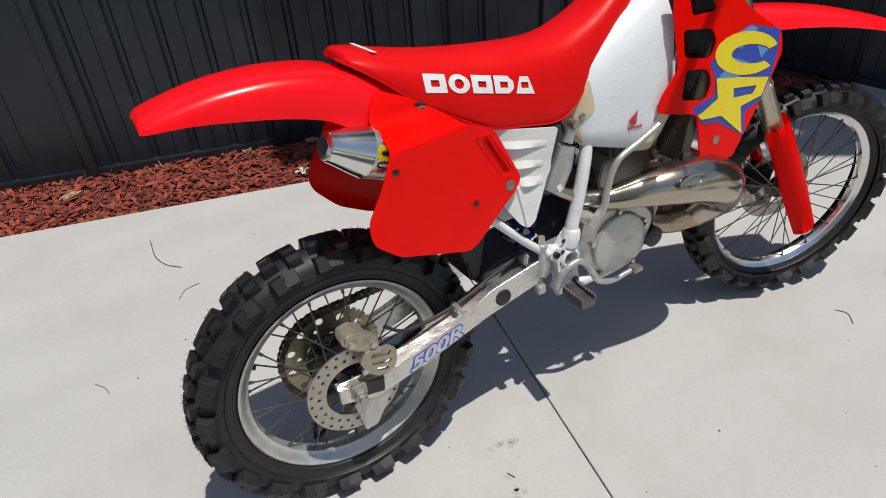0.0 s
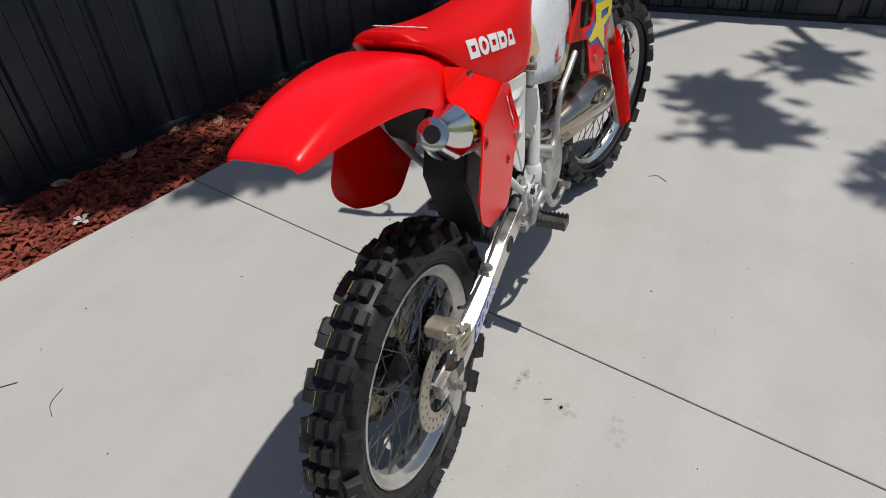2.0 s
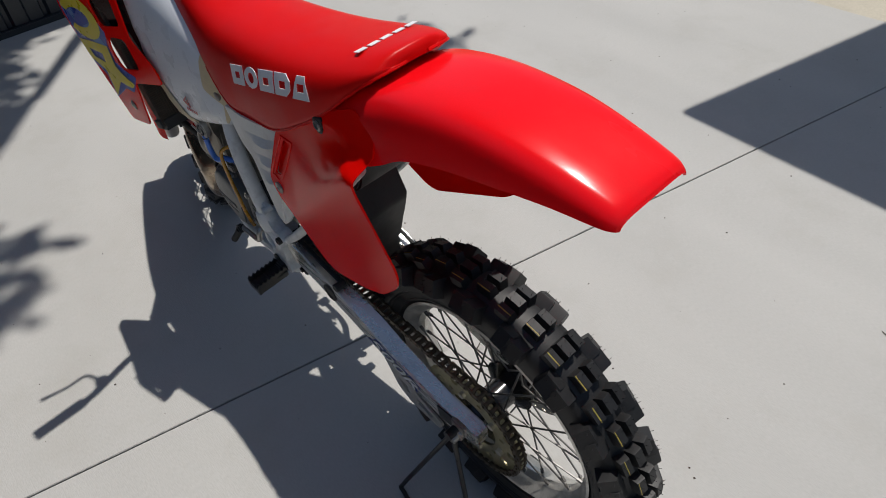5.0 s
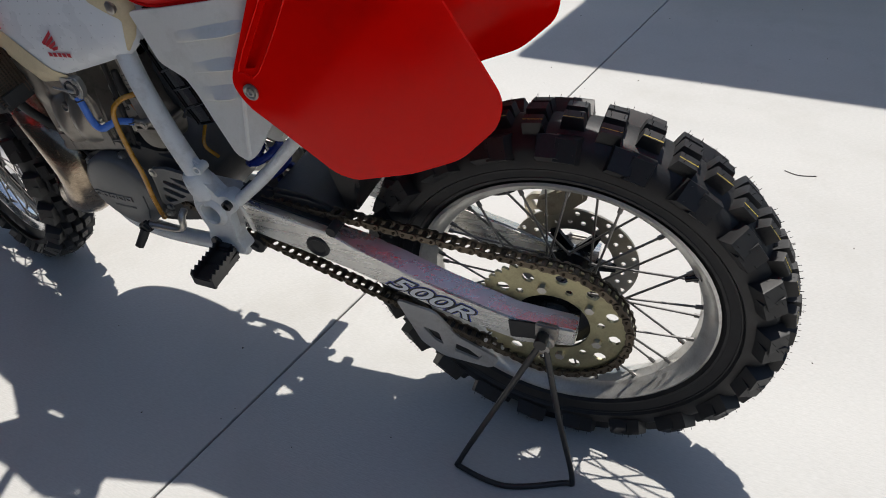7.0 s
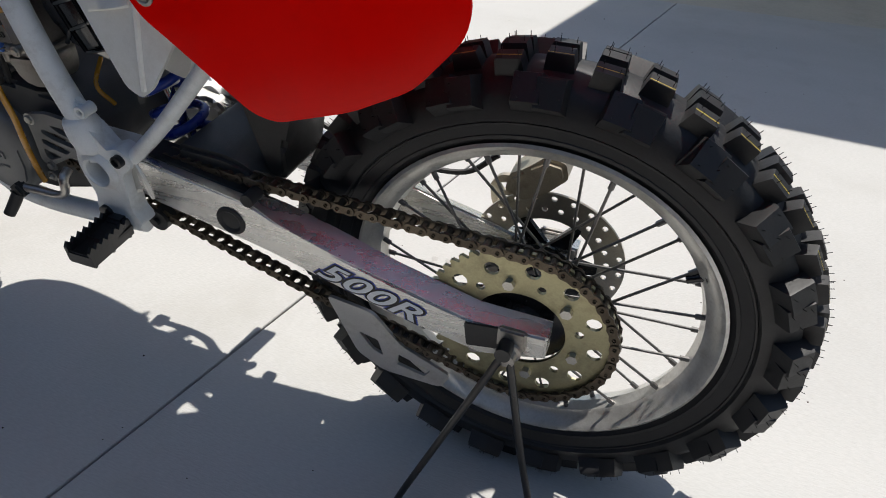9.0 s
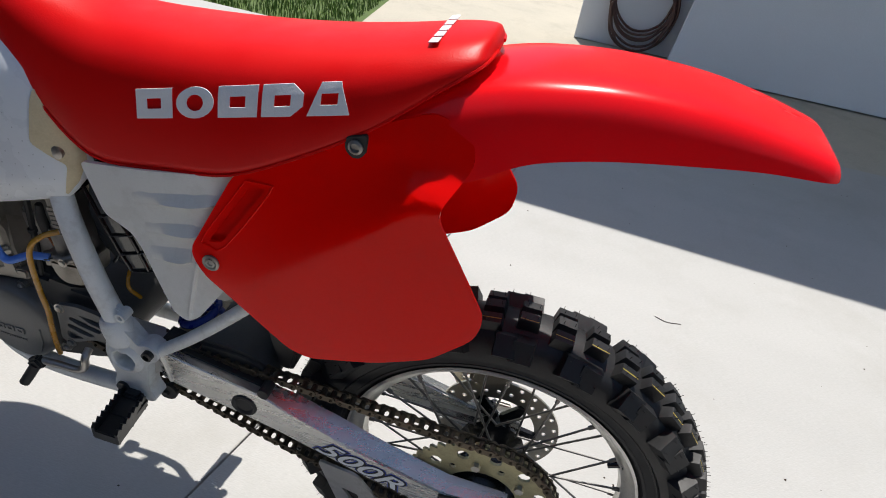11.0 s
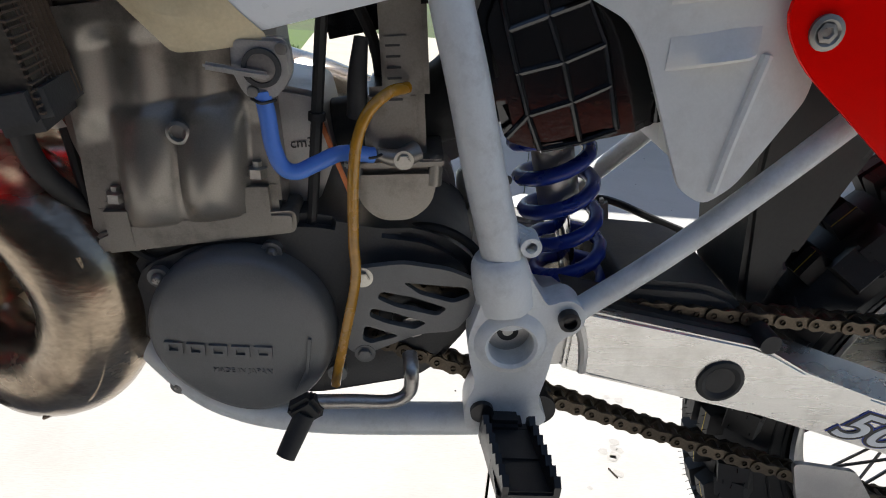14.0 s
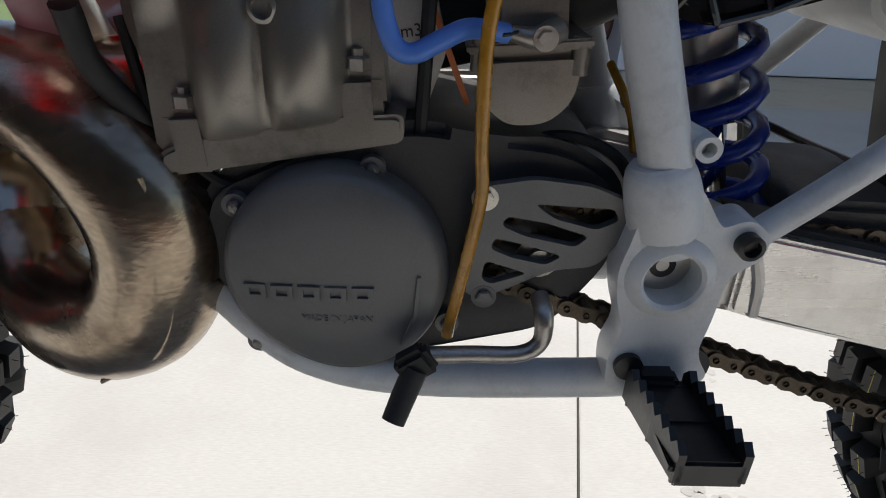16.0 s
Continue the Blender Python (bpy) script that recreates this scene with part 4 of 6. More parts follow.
part("lug_web", plate(rounded([(0.598, 0.218), (0.566, 0.203), (0.568, 0.189), (0.592, 0.180)], 0.008), 0.094, 0.106, bevel=0.003), FRAME_WHITE, frame_part)
part("head_tube", tube([(1.05, 0, 0.62), (1.135, 0, 0.44)], 0.030, 20, 1), FRAME_WHITE, frame_part)
part("backbone_tube", tube([(1.06, 0, 0.56), (0.85, 0, 0.56), (0.68, 0, 0.48)], 0.022, 14), FRAME_WHITE, frame_part)
part("head_gusset", plate([(1.09, 0.42), (0.98, 0.30), (0.93, 0.36), (0.98, 0.52), (1.06, 0.55)], -0.02, 0.02, bevel=0.004), FRAME_WHITE, frame_part)
# raised black discs paint the dark of drilled holes
for x, z in ((0.555, 0.165), (0.575, 0.145), (0.553, 0.135), (0.58, 0.165), (0.55, 0.105), (0.575, 0.075)):
    part("lightening_hole", lathe([(0, -0.1125), (0.006, -0.1125), (0.006, -0.1135), (0, -0.1135)], (x, 0, z), seg=12), BLACK_PAINT, frame_part)


def footpeg(s):
    """A toothed steel peg: two cleat rails, crossbars, a floor and the mount."""
    peg = new("footpeg")
    peg.parent = bike
    tagged(peg, "toothed steel footpeg")
    mat, flip = BLACK_PAINT if s > 0 else SPOKE, Matrix.Scale(s, 4, (0, 1, 0))
    n = 15
    for x0, w in ((0.592, -0.005), (0.548, 0.005)):
        own, loops = bmesh.new(), []
        for i in range(n):
            y = 0.118 + 0.080 * i / (n - 1)
            x, z = x0 - 0.10 * (y - 0.118), 0.038 + 0.05 * (y - 0.118)
            top = z + (0.0065 if i % 2 else 0.0)
            loops.append([(x, y, top), (x + w, y, top), (x + w, y, z - 0.022), (x, y, z - 0.022)])
        bridge(own, loops)
        own.transform(flip)
        part("cleat_rail", own, mat, peg)
    for y in (0.125, 0.160, 0.195):
        own = box((0.044, 0.006, 0.020), Matrix.Translation((0.570 - 0.10 * (y - 0.118), y, 0.022 + 0.05 * (y - 0.118))), 0.002)
        own.transform(flip)
        part("crossbar", own, mat, peg)
    for size, at, name in (((0.042, 0.078, 0.006), (0.566, 0.157, 0.029), "peg_floor"), ((0.030, 0.030, 0.022), (0.572, 0.112, 0.028), "peg_mount")):
        own = box(size, Matrix.Translation(at), 0.001 if name == "peg_floor" else 0.004)
        own.transform(flip)
        part(name, own, mat, peg)


footpeg(1), footpeg(-1)

# engine
engine = new("engine")
engine.parent = bike
tagged(engine, "two-stroke engine in grey paint and bare alloy")
own = plate(rounded([(0.60, 0.16), (0.60, 0.10), (0.64, 0.04), (0.74, 0.015), (0.85, 0.03), (0.895, 0.09), (0.88, 0.15), (0.80, 0.186), (0.74, 0.196), (0.70, 0.19), (0.64, 0.185)], 0.02), -0.085, 0.076, bevel=0.008)
part("crankcase", own, CASE_SHADE_DARK, engine, "dark painted crankcase")
# ignition cover: a shallow dome with a flattened lower lip
own = bmesh.new()
loops = []
for k, y in ((1.0, 0.066), (1.0, 0.088), (0.985, 0.094), (0.95, 0.0985), (0.88, 0.101), (0.6, 0.1035), (0.3, 0.1045), (0.05, 0.105)):
    loop = []
    for a in np.linspace(0, 2 * math.pi, 64, endpoint=False):
        r = 0.0755 + (0.004 * max(0, math.cos(a + 1.75)) ** 3) - 0.004 * max(0, math.cos(a + 1.05)) ** 8
        loop.append((0.792 + k * r * math.cos(a), y, 0.095 + k * r * math.sin(a)))
    loops.append(loop)
bridge(own, loops)
cover = part("ignition_cover", own, CASE_GREY, engine, "round satin grey ignition cover", 50)
own = plate(rounded([(0.735, 0.10), (0.737, 0.07), (0.747, 0.045), (0.7485, 0.045), (0.7395, 0.07), (0.7375, 0.10)], 0.001), 0.0995, 0.1048)
part("cover_rib", own, CASE_GREY, engine)
for x, z in ((0.768, 0.166), (0.858, 0.138), (0.852, 0.030), (0.716, 0.050)):
    own = lathe([(0, 0.068), (0.0085, 0.068), (0.0085, 0.083), (0, 0.083)], (x, 0, z), seg=16)
    part("screw_boss", own, CASE_GREY, engine)
    own = lathe([(0, 0.083), (0.0048, 0.083), (0.0046, 0.0855), (0.003, 0.0875), (0, 0.088)], (x, 0, z), seg=16)
    box((0.0055, 0.001, 0.0012), pose(x, 0.0878, z, 0, 30, 0), bm=own), box((0.0012, 0.001, 0.0055), pose(x, 0.0878, z, 0, 30, 0), bm=own)
    part("cross_screw", own, SCREW, engine)
lettering("MADE IN JAPAN", 0.0068, side_frame(0.791, 0.1046, 0.0665, 1, 0), CASE_GREY, engine, "maker_text", 0.0006)
def dome(x, z):
    k = math.hypot(x - 0.792, z - 0.095) / 0.0755
    return float(np.interp(k, [0.05, 0.3, 0.6, 0.88, 0.95, 1.0], [0.105, 0.1045, 0.1035, 0.101, 0.0985, 0.088]))


# raised plain outlines where the cover carries a name
for i in range(5):
    x, z, w, h = 0.8445 - 0.0178 * i, 0.0865, 0.0145, 0.0105
    own = plate([(x - w / 2, z - h / 2), (x + w / 2, z - h / 2), (x + w / 2, z + h / 2), (x - w / 2, z + h / 2)], dome(x, z) - 0.001, dome(x, z) + 0.0020, [[(x - w / 4, z - h / 4), (x + w / 4, z - h / 4), (x + w / 4, z + h / 4), (x - w / 4, z + h / 4)]])
    part("raised_mark", own, CASE_GREY, engine)
# slotted cover over the front sprocket
slots = [rounded([(0.664, 0.150), (0.612, 0.148), (0.608, 0.140), (0.622, 0.133), (0.650, 0.140)], 0.004), rounded([(0.681, 0.141), (0.655, 0.137), (0.626, 0.128), (0.634, 0.120), (0.668, 0.127), (0.684, 0.134)], 0.004),
         rounded([(0.688, 0.125), (0.668, 0.121), (0.642, 0.113), (0.652, 0.106), (0.676, 0.111), (0.690, 0.117)], 0.004), rounded([(0.693, 0.108), (0.676, 0.103), (0.664, 0.099), (0.688, 0.090), (0.695, 0.094)], 0.004)]
own = plate(rounded([(0.702, 0.160), (0.665, 0.167), (0.628, 0.163), (0.600, 0.152), (0.600, 0.134), (0.618, 0.106), (0.648, 0.102), (0.694, 0.078), (0.708, 0.084), (0.704, 0.12)], 0.008), 0.086, 0.093, slots)
part("sprocket_cover", own, CASE_GREY, engine, "slotted grey sprocket cover", 30)
part("cover_screw", hexbolt((0.696, 0.092, 0.153), 0.006, 0.005), BOLT, engine)
part("cover_screw", hexbolt((0.692, 0.092, 0.080), 0.006, 0.005), CASE_GREY, engine)
part("sprocket_hub", lathe([(0, 0.06), (0.016, 0.06), (0.016, 0.08), (0.008, 0.081), (0.008, 0.086), (0, 0.086)], (0.655, 0, 0.105), seg=18), STEEL, engine)
# cylinder with its swollen transfer passages
own = plate(rounded([(0.900, 0.168), (0.765, 0.178), (0.768, 0.215), (0.780, 0.335), (0.915, 0.325), (0.925, 0.24)], 0.016), -0.060, 0.056, bevel=0.014)
cyl = part("cylinder", own, CAST, engine, "cast alloy cylinder with grime in its recesses")
CYL = Matrix.Translation((-0.008, 0.022, 0.010))
cyl.matrix_local = CYL
part("cylinder_flange", plate(rounded([(0.900, 0.156), (0.748, 0.184), (0.748, 0.202), (0.775, 0.201), (0.885, 0.180), (0.902, 0.172)], 0.006), -0.066, 0.084, bevel=0.003), CAST, engine)
def ease(t):
    t = min(1.0, max(0.0, t))
    return t * t * (3 - 2 * t)


def cast_face(x, w):
    """How far the flank of the cylinder swells: two fat lobes over the flange and soft flutes above them."""
    h = 0.0
    for a, b, deep in ((0.8270, 0.876, 0.021), (0.782, 0.8340, 0.024)):
        u, v = (x - a) / (b - a), (w - 0.186) / 0.094
        if 0 < u < 1 and 0 < v < 1:
            h = max(h, deep * math.sin(math.pi * u) ** 0.6 * math.sin(math.pi * v ** 0.85) ** 0.55)
    h += 0.0075 * (0.5 + 0.5 * math.cos(2 * math.pi * (x - 0.851) / 0.040)) * ease((w - 0.255) / 0.03) * ease((0.344 - w) / 0.02)
    h += 0.010 * ease((w - 0.322) / 0.02)
    return 0.0785 + h


own = bmesh.new()
loops = []
for w in np.linspace(0.186, 0.352, 72):
    row = [(x, cast_face(x, w), w - 0.19 * (x - 0.83)) for x in np.linspace(0.768, 0.903, 64)]
    loops.append([(row[0][0] - 0.003, 0.045, row[0][2])] + row + [(row[-1][0] + 0.003, 0.045, row[-1][2])])
bridge(own, [[(x, 0.045, z) for x, y, z in loops[0]]] + loops + [[(x, 0.045, z) for x, y, z in loops[-1]]], closed=False)
part("transfer_bulge", own, CAST, engine, smooth=70)
for x, z in ((0.784, 0.212), (0.889, 0.186)):
    own = box((0.030, 0.022, 0.042), pose(x, 0.052, z - 0.016, 0, 4, 0), 0.006)
    part("stud_boss", own, CAST, engine).matrix_local = CYL
    own = lathe([(0, z + 0.006), (0.0075, z + 0.006), (0.0075, z + 0.013), (0.0035, z + 0.014), (0.0035, z + 0.018), (0, z + 0.018)], (x, 0.058, 0), "z", 6)
    part("stud_nut", own, BOLT, engine).matrix_local = CYL
own = lathe([(0, 0.058), (0.0085, 0.060), (0.0085, 0.068), (0.006, 0.069), (0.0055, 0.0650), (0, 0.0650)], (0.834, 0.004, 0.252), seg=20)
part("cylinder_screw", own, SCREW, engine).matrix_local = CYL
part("cylinder_head", plate(rounded([(0.93, 0.325), (0.785, 0.335), (0.80, 0.385), (0.91, 0.378)], 0.012), -0.065, 0.062, bevel=0.01), CAST, engine).matrix_local = CYL
part("spark_plug", lathe([(0, 0.38), (0.010, 0.38), (0.009, 0.40), (0.012, 0.405), (0.012, 0.44), (0, 0.445)], (0.86, 0, 0), "z", 14), BLACK_MATT, engine)
part("reed_block", plate(rounded([(0.772, 0.185), (0.735, 0.195), (0.722, 0.235), (0.735, 0.285), (0.778, 0.290)], 0.008), -0.045, 0.046, bevel=0.004), CAST_LIGHT, engine)
lettering("cm3", 0.011, side_frame(0.748, 0.0468, 0.245, 1, 8), CASE_SHADE_DARK, engine, "volume_mark", 0.0004)
part("copper_strip", box((0.004, 0.002, 0.075), pose(0.722, 0.047, 0.235, 0, 22, 0), 0.0005), paint("copper", (0.55, 0.2, 0.09), 0.35, 0.9), engine)
part("intake_boot", tube([(0.735, 0, 0.24), (0.69, 0, 0.25)], 0.028, 18, 1), BLACK_MATT, engine)
# right side: clutch cover, kick-start
own = bmesh.new()
loops = [[(0.735 + k * (0.085 * math.cos(a)), y, 0.092 + k * (0.082 * math.sin(a))) for a in np.linspace(0, 2 * math.pi, 48, endpoint=False)] for k, y in ((1.0, -0.07), (1.0, -0.108), (0.97, -0.115), (0.9, -0.1175), (0.05, -0.1195))]
bridge(own, loops)
part("clutch_cover", own, CAST_LIGHT, engine, "round bare alloy clutch cover", 50)
own = plate(rounded([(0.62, 0.20), (0.60, 0.11), (0.64, 0.04), (0.72, 0.01), (0.83, 0.04), (0.86, 0.12), (0.82, 0.17), (0.74, 0.195)], 0.02), -0.106, -0.07, bevel=0.006)
part("side_case", own, CAST_LIGHT, engine)
for a in np.linspace(0.4, 6.5, 6):
    own = lathe([(0, -0.104), (0.006, -0.104), (0.006, -0.116), (0, -0.116)], (0.735 + 0.092 * math.cos(a), 0, 0.092 + 0.088 * math.sin(a)), seg=10)
    part("cover_bolt", own, BOLT, engine)
for i in range(5):
    part("raised_mark", box((0.009, 0.001, 0.0085), Matrix.Translation((0.712 + 0.0125 * i, -0.1195, 0.095)), 0.0004), CAST_LIGHT, engine)
own = lathe([(0, -0.10), (0.017, -0.10), (0.017, -0.145), (0.011, -0.147), (0, -0.147)], (0.622, 0, 0.205), seg=20)
part("kick_hub", own, CAST_LIGHT, bike)
part("kick_start_lever", tube([(0.622, -0.138, 0.205), (0.650, -0.142, 0.235), (0.662, -0.145, 0.30), (0.685, -0.148, 0.345), (0.745, -0.150, 0.372), (0.800, -0.152, 0.398)], [0.012, 0.0095, 0.008, 0.0075, 0.0075, 0.0075], 12), CAST_LIGHT, bike, "folded bare alloy kick-start lever")
part("water_pump", lathe([(0, -0.09), (0.028, -0.09), (0.028, -0.112), (0.02, -0.118), (0, -0.118)], (0.86, 0, 0.06), seg=24), CASE_SHADE_DARK, engine)

# gear lever
part("gear_lever", tube([(0.655, 0.098, 0.085), (0.653, 0.112, 0.078), (0.654, 0.116, 0.060), (0.668, 0.118, 0.051), (0.70, 0.119, 0.0505), (0.735, 0.121, 0.050)], [0.0065, 0.0065, 0.006, 0.0058, 0.006, 0.0062], 12, 6), STEEL, bike, "bent steel gear lever")
own = box((0.026, 0.016, 0.022), pose(0.737, 0.124, 0.046, 0, 35, 0), 0.004)
tube([(0.737, 0.128, 0.044), (0.744, 0.136, 0.029), (0.751, 0.146, 0.014)], [0.0085, 0.0085, 0.008], 12, 4, own)
part("gear_lever_tip", own, BLACK_MATT, bike, "black rubber gear lever tip")

# carburettor and hoses
carb = new("carburettor")
carb.parent = bike
carb.matrix_local = Matrix.Translation((0.004, 0.026, 0.007))
tagged(carb, "small alloy carburettor")
part("body", box((0.046, 0.060, 0.060), pose(0.672, 0.018, 0.262, 0, 6, 0), 0.006), CARB, carb)
part("slide_tower", box((0.034, 0.050, 0.075), pose(0.668, 0.022, 0.320, 0, 6, 0), 0.004), CARB, carb)
part("top_cap", box((0.044, 0.056, 0.018), pose(0.662, 0.022, 0.358, 0, 6, 0), 0.005), BLACK, carb)
part("name_plate", box((0.017, 0.002, 0.052), pose(0.672, 0.0482, 0.302, 0, 6, 0), 0.0006), CARB, carb)
for i in range(6):
    part("mark", box((0.010, 0.001, 0.0014), pose(0.672 + 0.0008 * i, 0.0495, 0.284 + 0.0075 * i, 0, 6, 0)), CASE_SHADE_DARK, carb)
own = plate(rounded([(0.705, 0.232), (0.637, 0.238), (0.640, 0.205), (0.655, 0.190), (0.680, 0.188), (0.695, 0.200)], 0.010), -0.005, 0.055, bevel=0.006)
part("float_bowl", own, CARB, carb)
part("bowl_lip", box((0.074, 0.064, 0.006), pose(0.671, 0.026, 0.238, 0, 5, 0), 0.0015), CARB, carb)
for x in (0.700, 0.640):
    part("bowl_screw", lathe([(0, 0.222), (0.0055, 0.222), (0.0055, 0.244), (0, 0.246)], (x, 0.052, 0), "z", 10), CARB, carb)
part("fuel_union", tube([(0.684, 0.060, 0.246), (0.668, 0.058, 0.243), (0.655, 0.050, 0.246)], [0.0045, 0.007, 0.009], 10, 4), CARB, carb)
part("union_bolt", hexbolt((0.664, 0.064, 0.244), 0.005, 0.004), BOLT, carb)
part("choke_knob", tube([(0.700, 0.04, 0.268), (0.700, 0.045, 0.298), (0.698, 0.045, 0.325)], [0.008, 0.007, 0.005], 10, 3), BLACK_MATT, carb)
part("fuel_hose", tube([(0.764, 0.106, 0.298), (0.761, 0.107, 0.283), (0.758, 0.108, 0.262), (0.752, 0.108, 0.247), (0.742, 0.107, 0.2435), (0.728, 0.104, 0.250), (0.712, 0.098, 0.256), (0.690, 0.089, 0.253)], 0.0058, 12), BLUE_HOSE, bike, "bright blue fuel hose")
for x, y, z in ((0.763, 0.106, 0.292), (0.692, 0.089, 0.253)):
    part("hose_clip", tube([(x - 0.008, y, z + 0.001), (x, y + 0.007, z), (x + 0.008, y, z + 0.001)], 0.0012, 6, 4), BLACK_PAINT, bike)
part("vent_hose", tube([(0.668, 0.082, 0.302), (0.682, 0.098, 0.300), (0.696, 0.108, 0.285), (0.7025, 0.110, 0.254), (0.702, 0.110, 0.195), (0.700, 0.109, 0.161), (0.707, 0.106, 0.111), (0.714, 0.100, 0.066), (0.716, 0.097, 0.050)], 0.0042, 10), AMBER, bike, "translucent amber vent hose")
part("vent_hose", tube([(0.61, 0.02, 0.225), (0.60, 0.05, 0.20), (0.59, 0.04, 0.17)], 0.003, 8), AMBER, bike)
part("clutch_cable", tube([(0.725, 0.06, 0.42), (0.731, 0.062, 0.33), (0.735, 0.064, 0.25), (0.739, 0.068, 0.17)], 0.0045, 8), BLACK_MATT, bike)
part("cable_ferrule", tube([(0.7385, 0.068, 0.172), (0.740, 0.069, 0.152), (0.741, 0.069, 0.134)], [0.0045, 0.005, 0.0055], 10, 3), CHROME, bike)
part("cable_stop", box((0.016, 0.020, 0.022), pose(0.742, 0.066, 0.128), 0.005), CASE_GREY, bike)
part("cable_tie", lathe([(0.0045, -0.003), (0.0065, -0.003), (0.0065, 0.003), (0.0045, 0.003)], (0.734, 0.064, 0.272), "z", 12, closed=True), BLACK_MATT, bike)
part("air_boot", tube([(0.660, 0.0, 0.262), (0.620, 0.0, 0.285), (0.570, 0.0, 0.330)], [0.030, 0.036, 0.052], 20, 5), BLACK_MATT, bike, "black rubber air boot")
part("wiring", tube([(0.80, -0.03, 0.40), (0.72, -0.02, 0.385), (0.66, -0.02, 0.395), (0.60, -0.01, 0.42)], 0.012, 10, 6), BLACK_MATT, bike)
part("wiring", tube([(0.76, 0.03, 0.40), (0.715, 0.035, 0.36), (0.69, 0.03, 0.30), (0.70, 0.02, 0.22)], 0.0045, 8, 6), BLACK_MATT, bike)
# black box added to darken the bright gap behind the carburettor
part("ignition_coil", box((0.060, 0.030, 0.046), pose(0.715, -0.012, 0.345, 0, 15, 0), 0.006), BLACK, bike)
part("wiring", tube([(0.70, 0.05, 0.16), (0.65, 0.06, 0.185), (0.61, 0.07, 0.175), (0.59, 0.075, 0.14)], 0.004, 8), BLACK_MATT, bike)
part("wiring", tube([(0.92, 0.06, 0.25), (0.905, 0.068, 0.19), (0.87, 0.07, 0.15), (0.84, 0.065, 0.15)], 0.004, 8), BLACK_MATT, bike)
# fuel tap
own = plate(rounded([(0.788, 0.322), (0.752, 0.322), (0.749, 0.300), (0.760, 0.283), (0.780, 0.282), (0.789, 0.300)], 0.007), 0.064, 0.076, bevel=0.002)
TAP = Matrix.Translation((-0.006, 0.033, 0.011))
part("fuel_tap", own, CAST_LIGHT, bike, "small alloy fuel tap").matrix_local = TAP
# raised dark ring painted for the shaded recess round the dial
part("tap_ring", lathe([(0.0095, 0.0755), (0.0095, 0.0785), (0.0125, 0.0785), (0.013, 0.0755)], (0.769, 0, 0.303), seg=24), CASE_SHADE_DARK, bike).matrix_local = TAP
part("tap_dial", lathe([(0, 0.0755), (0.0092, 0.0755), (0.0092, 0.0775), (0, 0.078)], (0.769, 0, 0.303), seg=22), STEEL, bike).matrix_local = TAP
part("tap_lever", box((0.042, 0.004, 0.0052), pose(0.784, 0.0805, 0.301, 0, -6, 0), 0.0018), CAST_LIGHT, bike).matrix_local = TAP
for x, z in ((0.775, 0.2875), (0.756, 0.316)):
    part("tap_screw", lathe([(0, 0.076), (0.0042, 0.076), (0.0036, 0.0788), (0, 0.079)], (x, 0, z), seg=12), SCREW, bike).matrix_local = TAP

# airbox boot with its ribbed rubber grid
own = plate(rounded([(0.625, 0.345), (0.606, 0.300), (0.592, 0.262), (0.562, 0.257), (0.506, 0.276), (0.477, 0.283), (0.486, 0.320), (0.500, 0.36), (0.53, 0.44), (0.60, 0.44)], 0.010), -0.06, 0.074, bevel=0.01)
part("airbox", own, AIRBOX_BLACK, bike, "glossy black airbox with a moulded grid")
own = bmesh.new()
for pts in (((0.618, 0.395), (0.601, 0.344), (0.579, 0.286), (0.566, 0.260)), ((0.590, 0.395), (0.574, 0.356), (0.558, 0.324), (0.548, 0.298), (0.537, 0.269)),
            ((0.560, 0.400), (0.547, 0.368), (0.531, 0.341), (0.522, 0.314), (0.511, 0.280)), ((0.601, 0.344), (0.574, 0.356), (0.547, 0.368)), ((0.592, 0.315), (0.558, 0.326), (0.531, 0.340)),
            ((0.579, 0.286), (0.548, 0.298), (0.522, 0.312)), ((0.566, 0.260), (0.537, 0.268), (0.511, 0.279)), ((0.579, 0.286), (0.593, 0.268))):
    tube([(x, 0.0745, z) for x, z in pts], 0.0026, 8, 1, own)
part("airbox_rib", own, AIRBOX_BLACK, bike)
part("airbox_lip", tube([(0.479, 0.066, 0.286), (0.487, 0.068, 0.320), (0.501, 0.069, 0.36), (0.514, 0.069, 0.40)], 0.0045, 10, 5), AIRBOX_BLACK, bike)

# shock absorber
shock = new("shock_absorber")
shock.parent = bike
tagged(shock, "rear shock absorber with a blue coil spring")
top, low = Vector((0.557, 0.005, 0.30)), Vector((0.496, 0.005, 0.085))
axis_d = (top - low).normalized()
u, v = axis_d.orthogonal().normalized(), axis_d.cross(axis_d.orthogonal().normalized())
coil_pts = []
for k in range(6 * 14 + 1):
    a = k / 14 * 2 * math.pi
    coil_pts.append(low.lerp(top, 0.08 + 0.86 * k / 84) + (u * math.cos(a) + v * math.sin(a)) * 0.032)
part("spring", tube(coil_pts, 0.0068, 10, 1), BLUE, shock, "dark blue coil spring")
part("damper_rod", tube([low, low.lerp(top, 0.5)], 0.008, 14, 1), CHROME, shock)
part("damper_body", tube([low.lerp(top, 0.5), top + axis_d * 0.08], 0.019, 18, 1), CAST_LIGHT, shock)
part("clevis", box((0.04, 0.03, 0.04), Matrix.Translation(low), 0.006), CAST_LIGHT, shock)
own = tube([(0.575, -0.098, 0.395), (0.560, -0.1, 0.355), (0.532, -0.1, 0.300)], [0.020, 0.0245, 0.0245], 20, 1)
res = part("shock_reservoir", own, CAST_LIGHT, bike, "grey alloy shock reservoir")
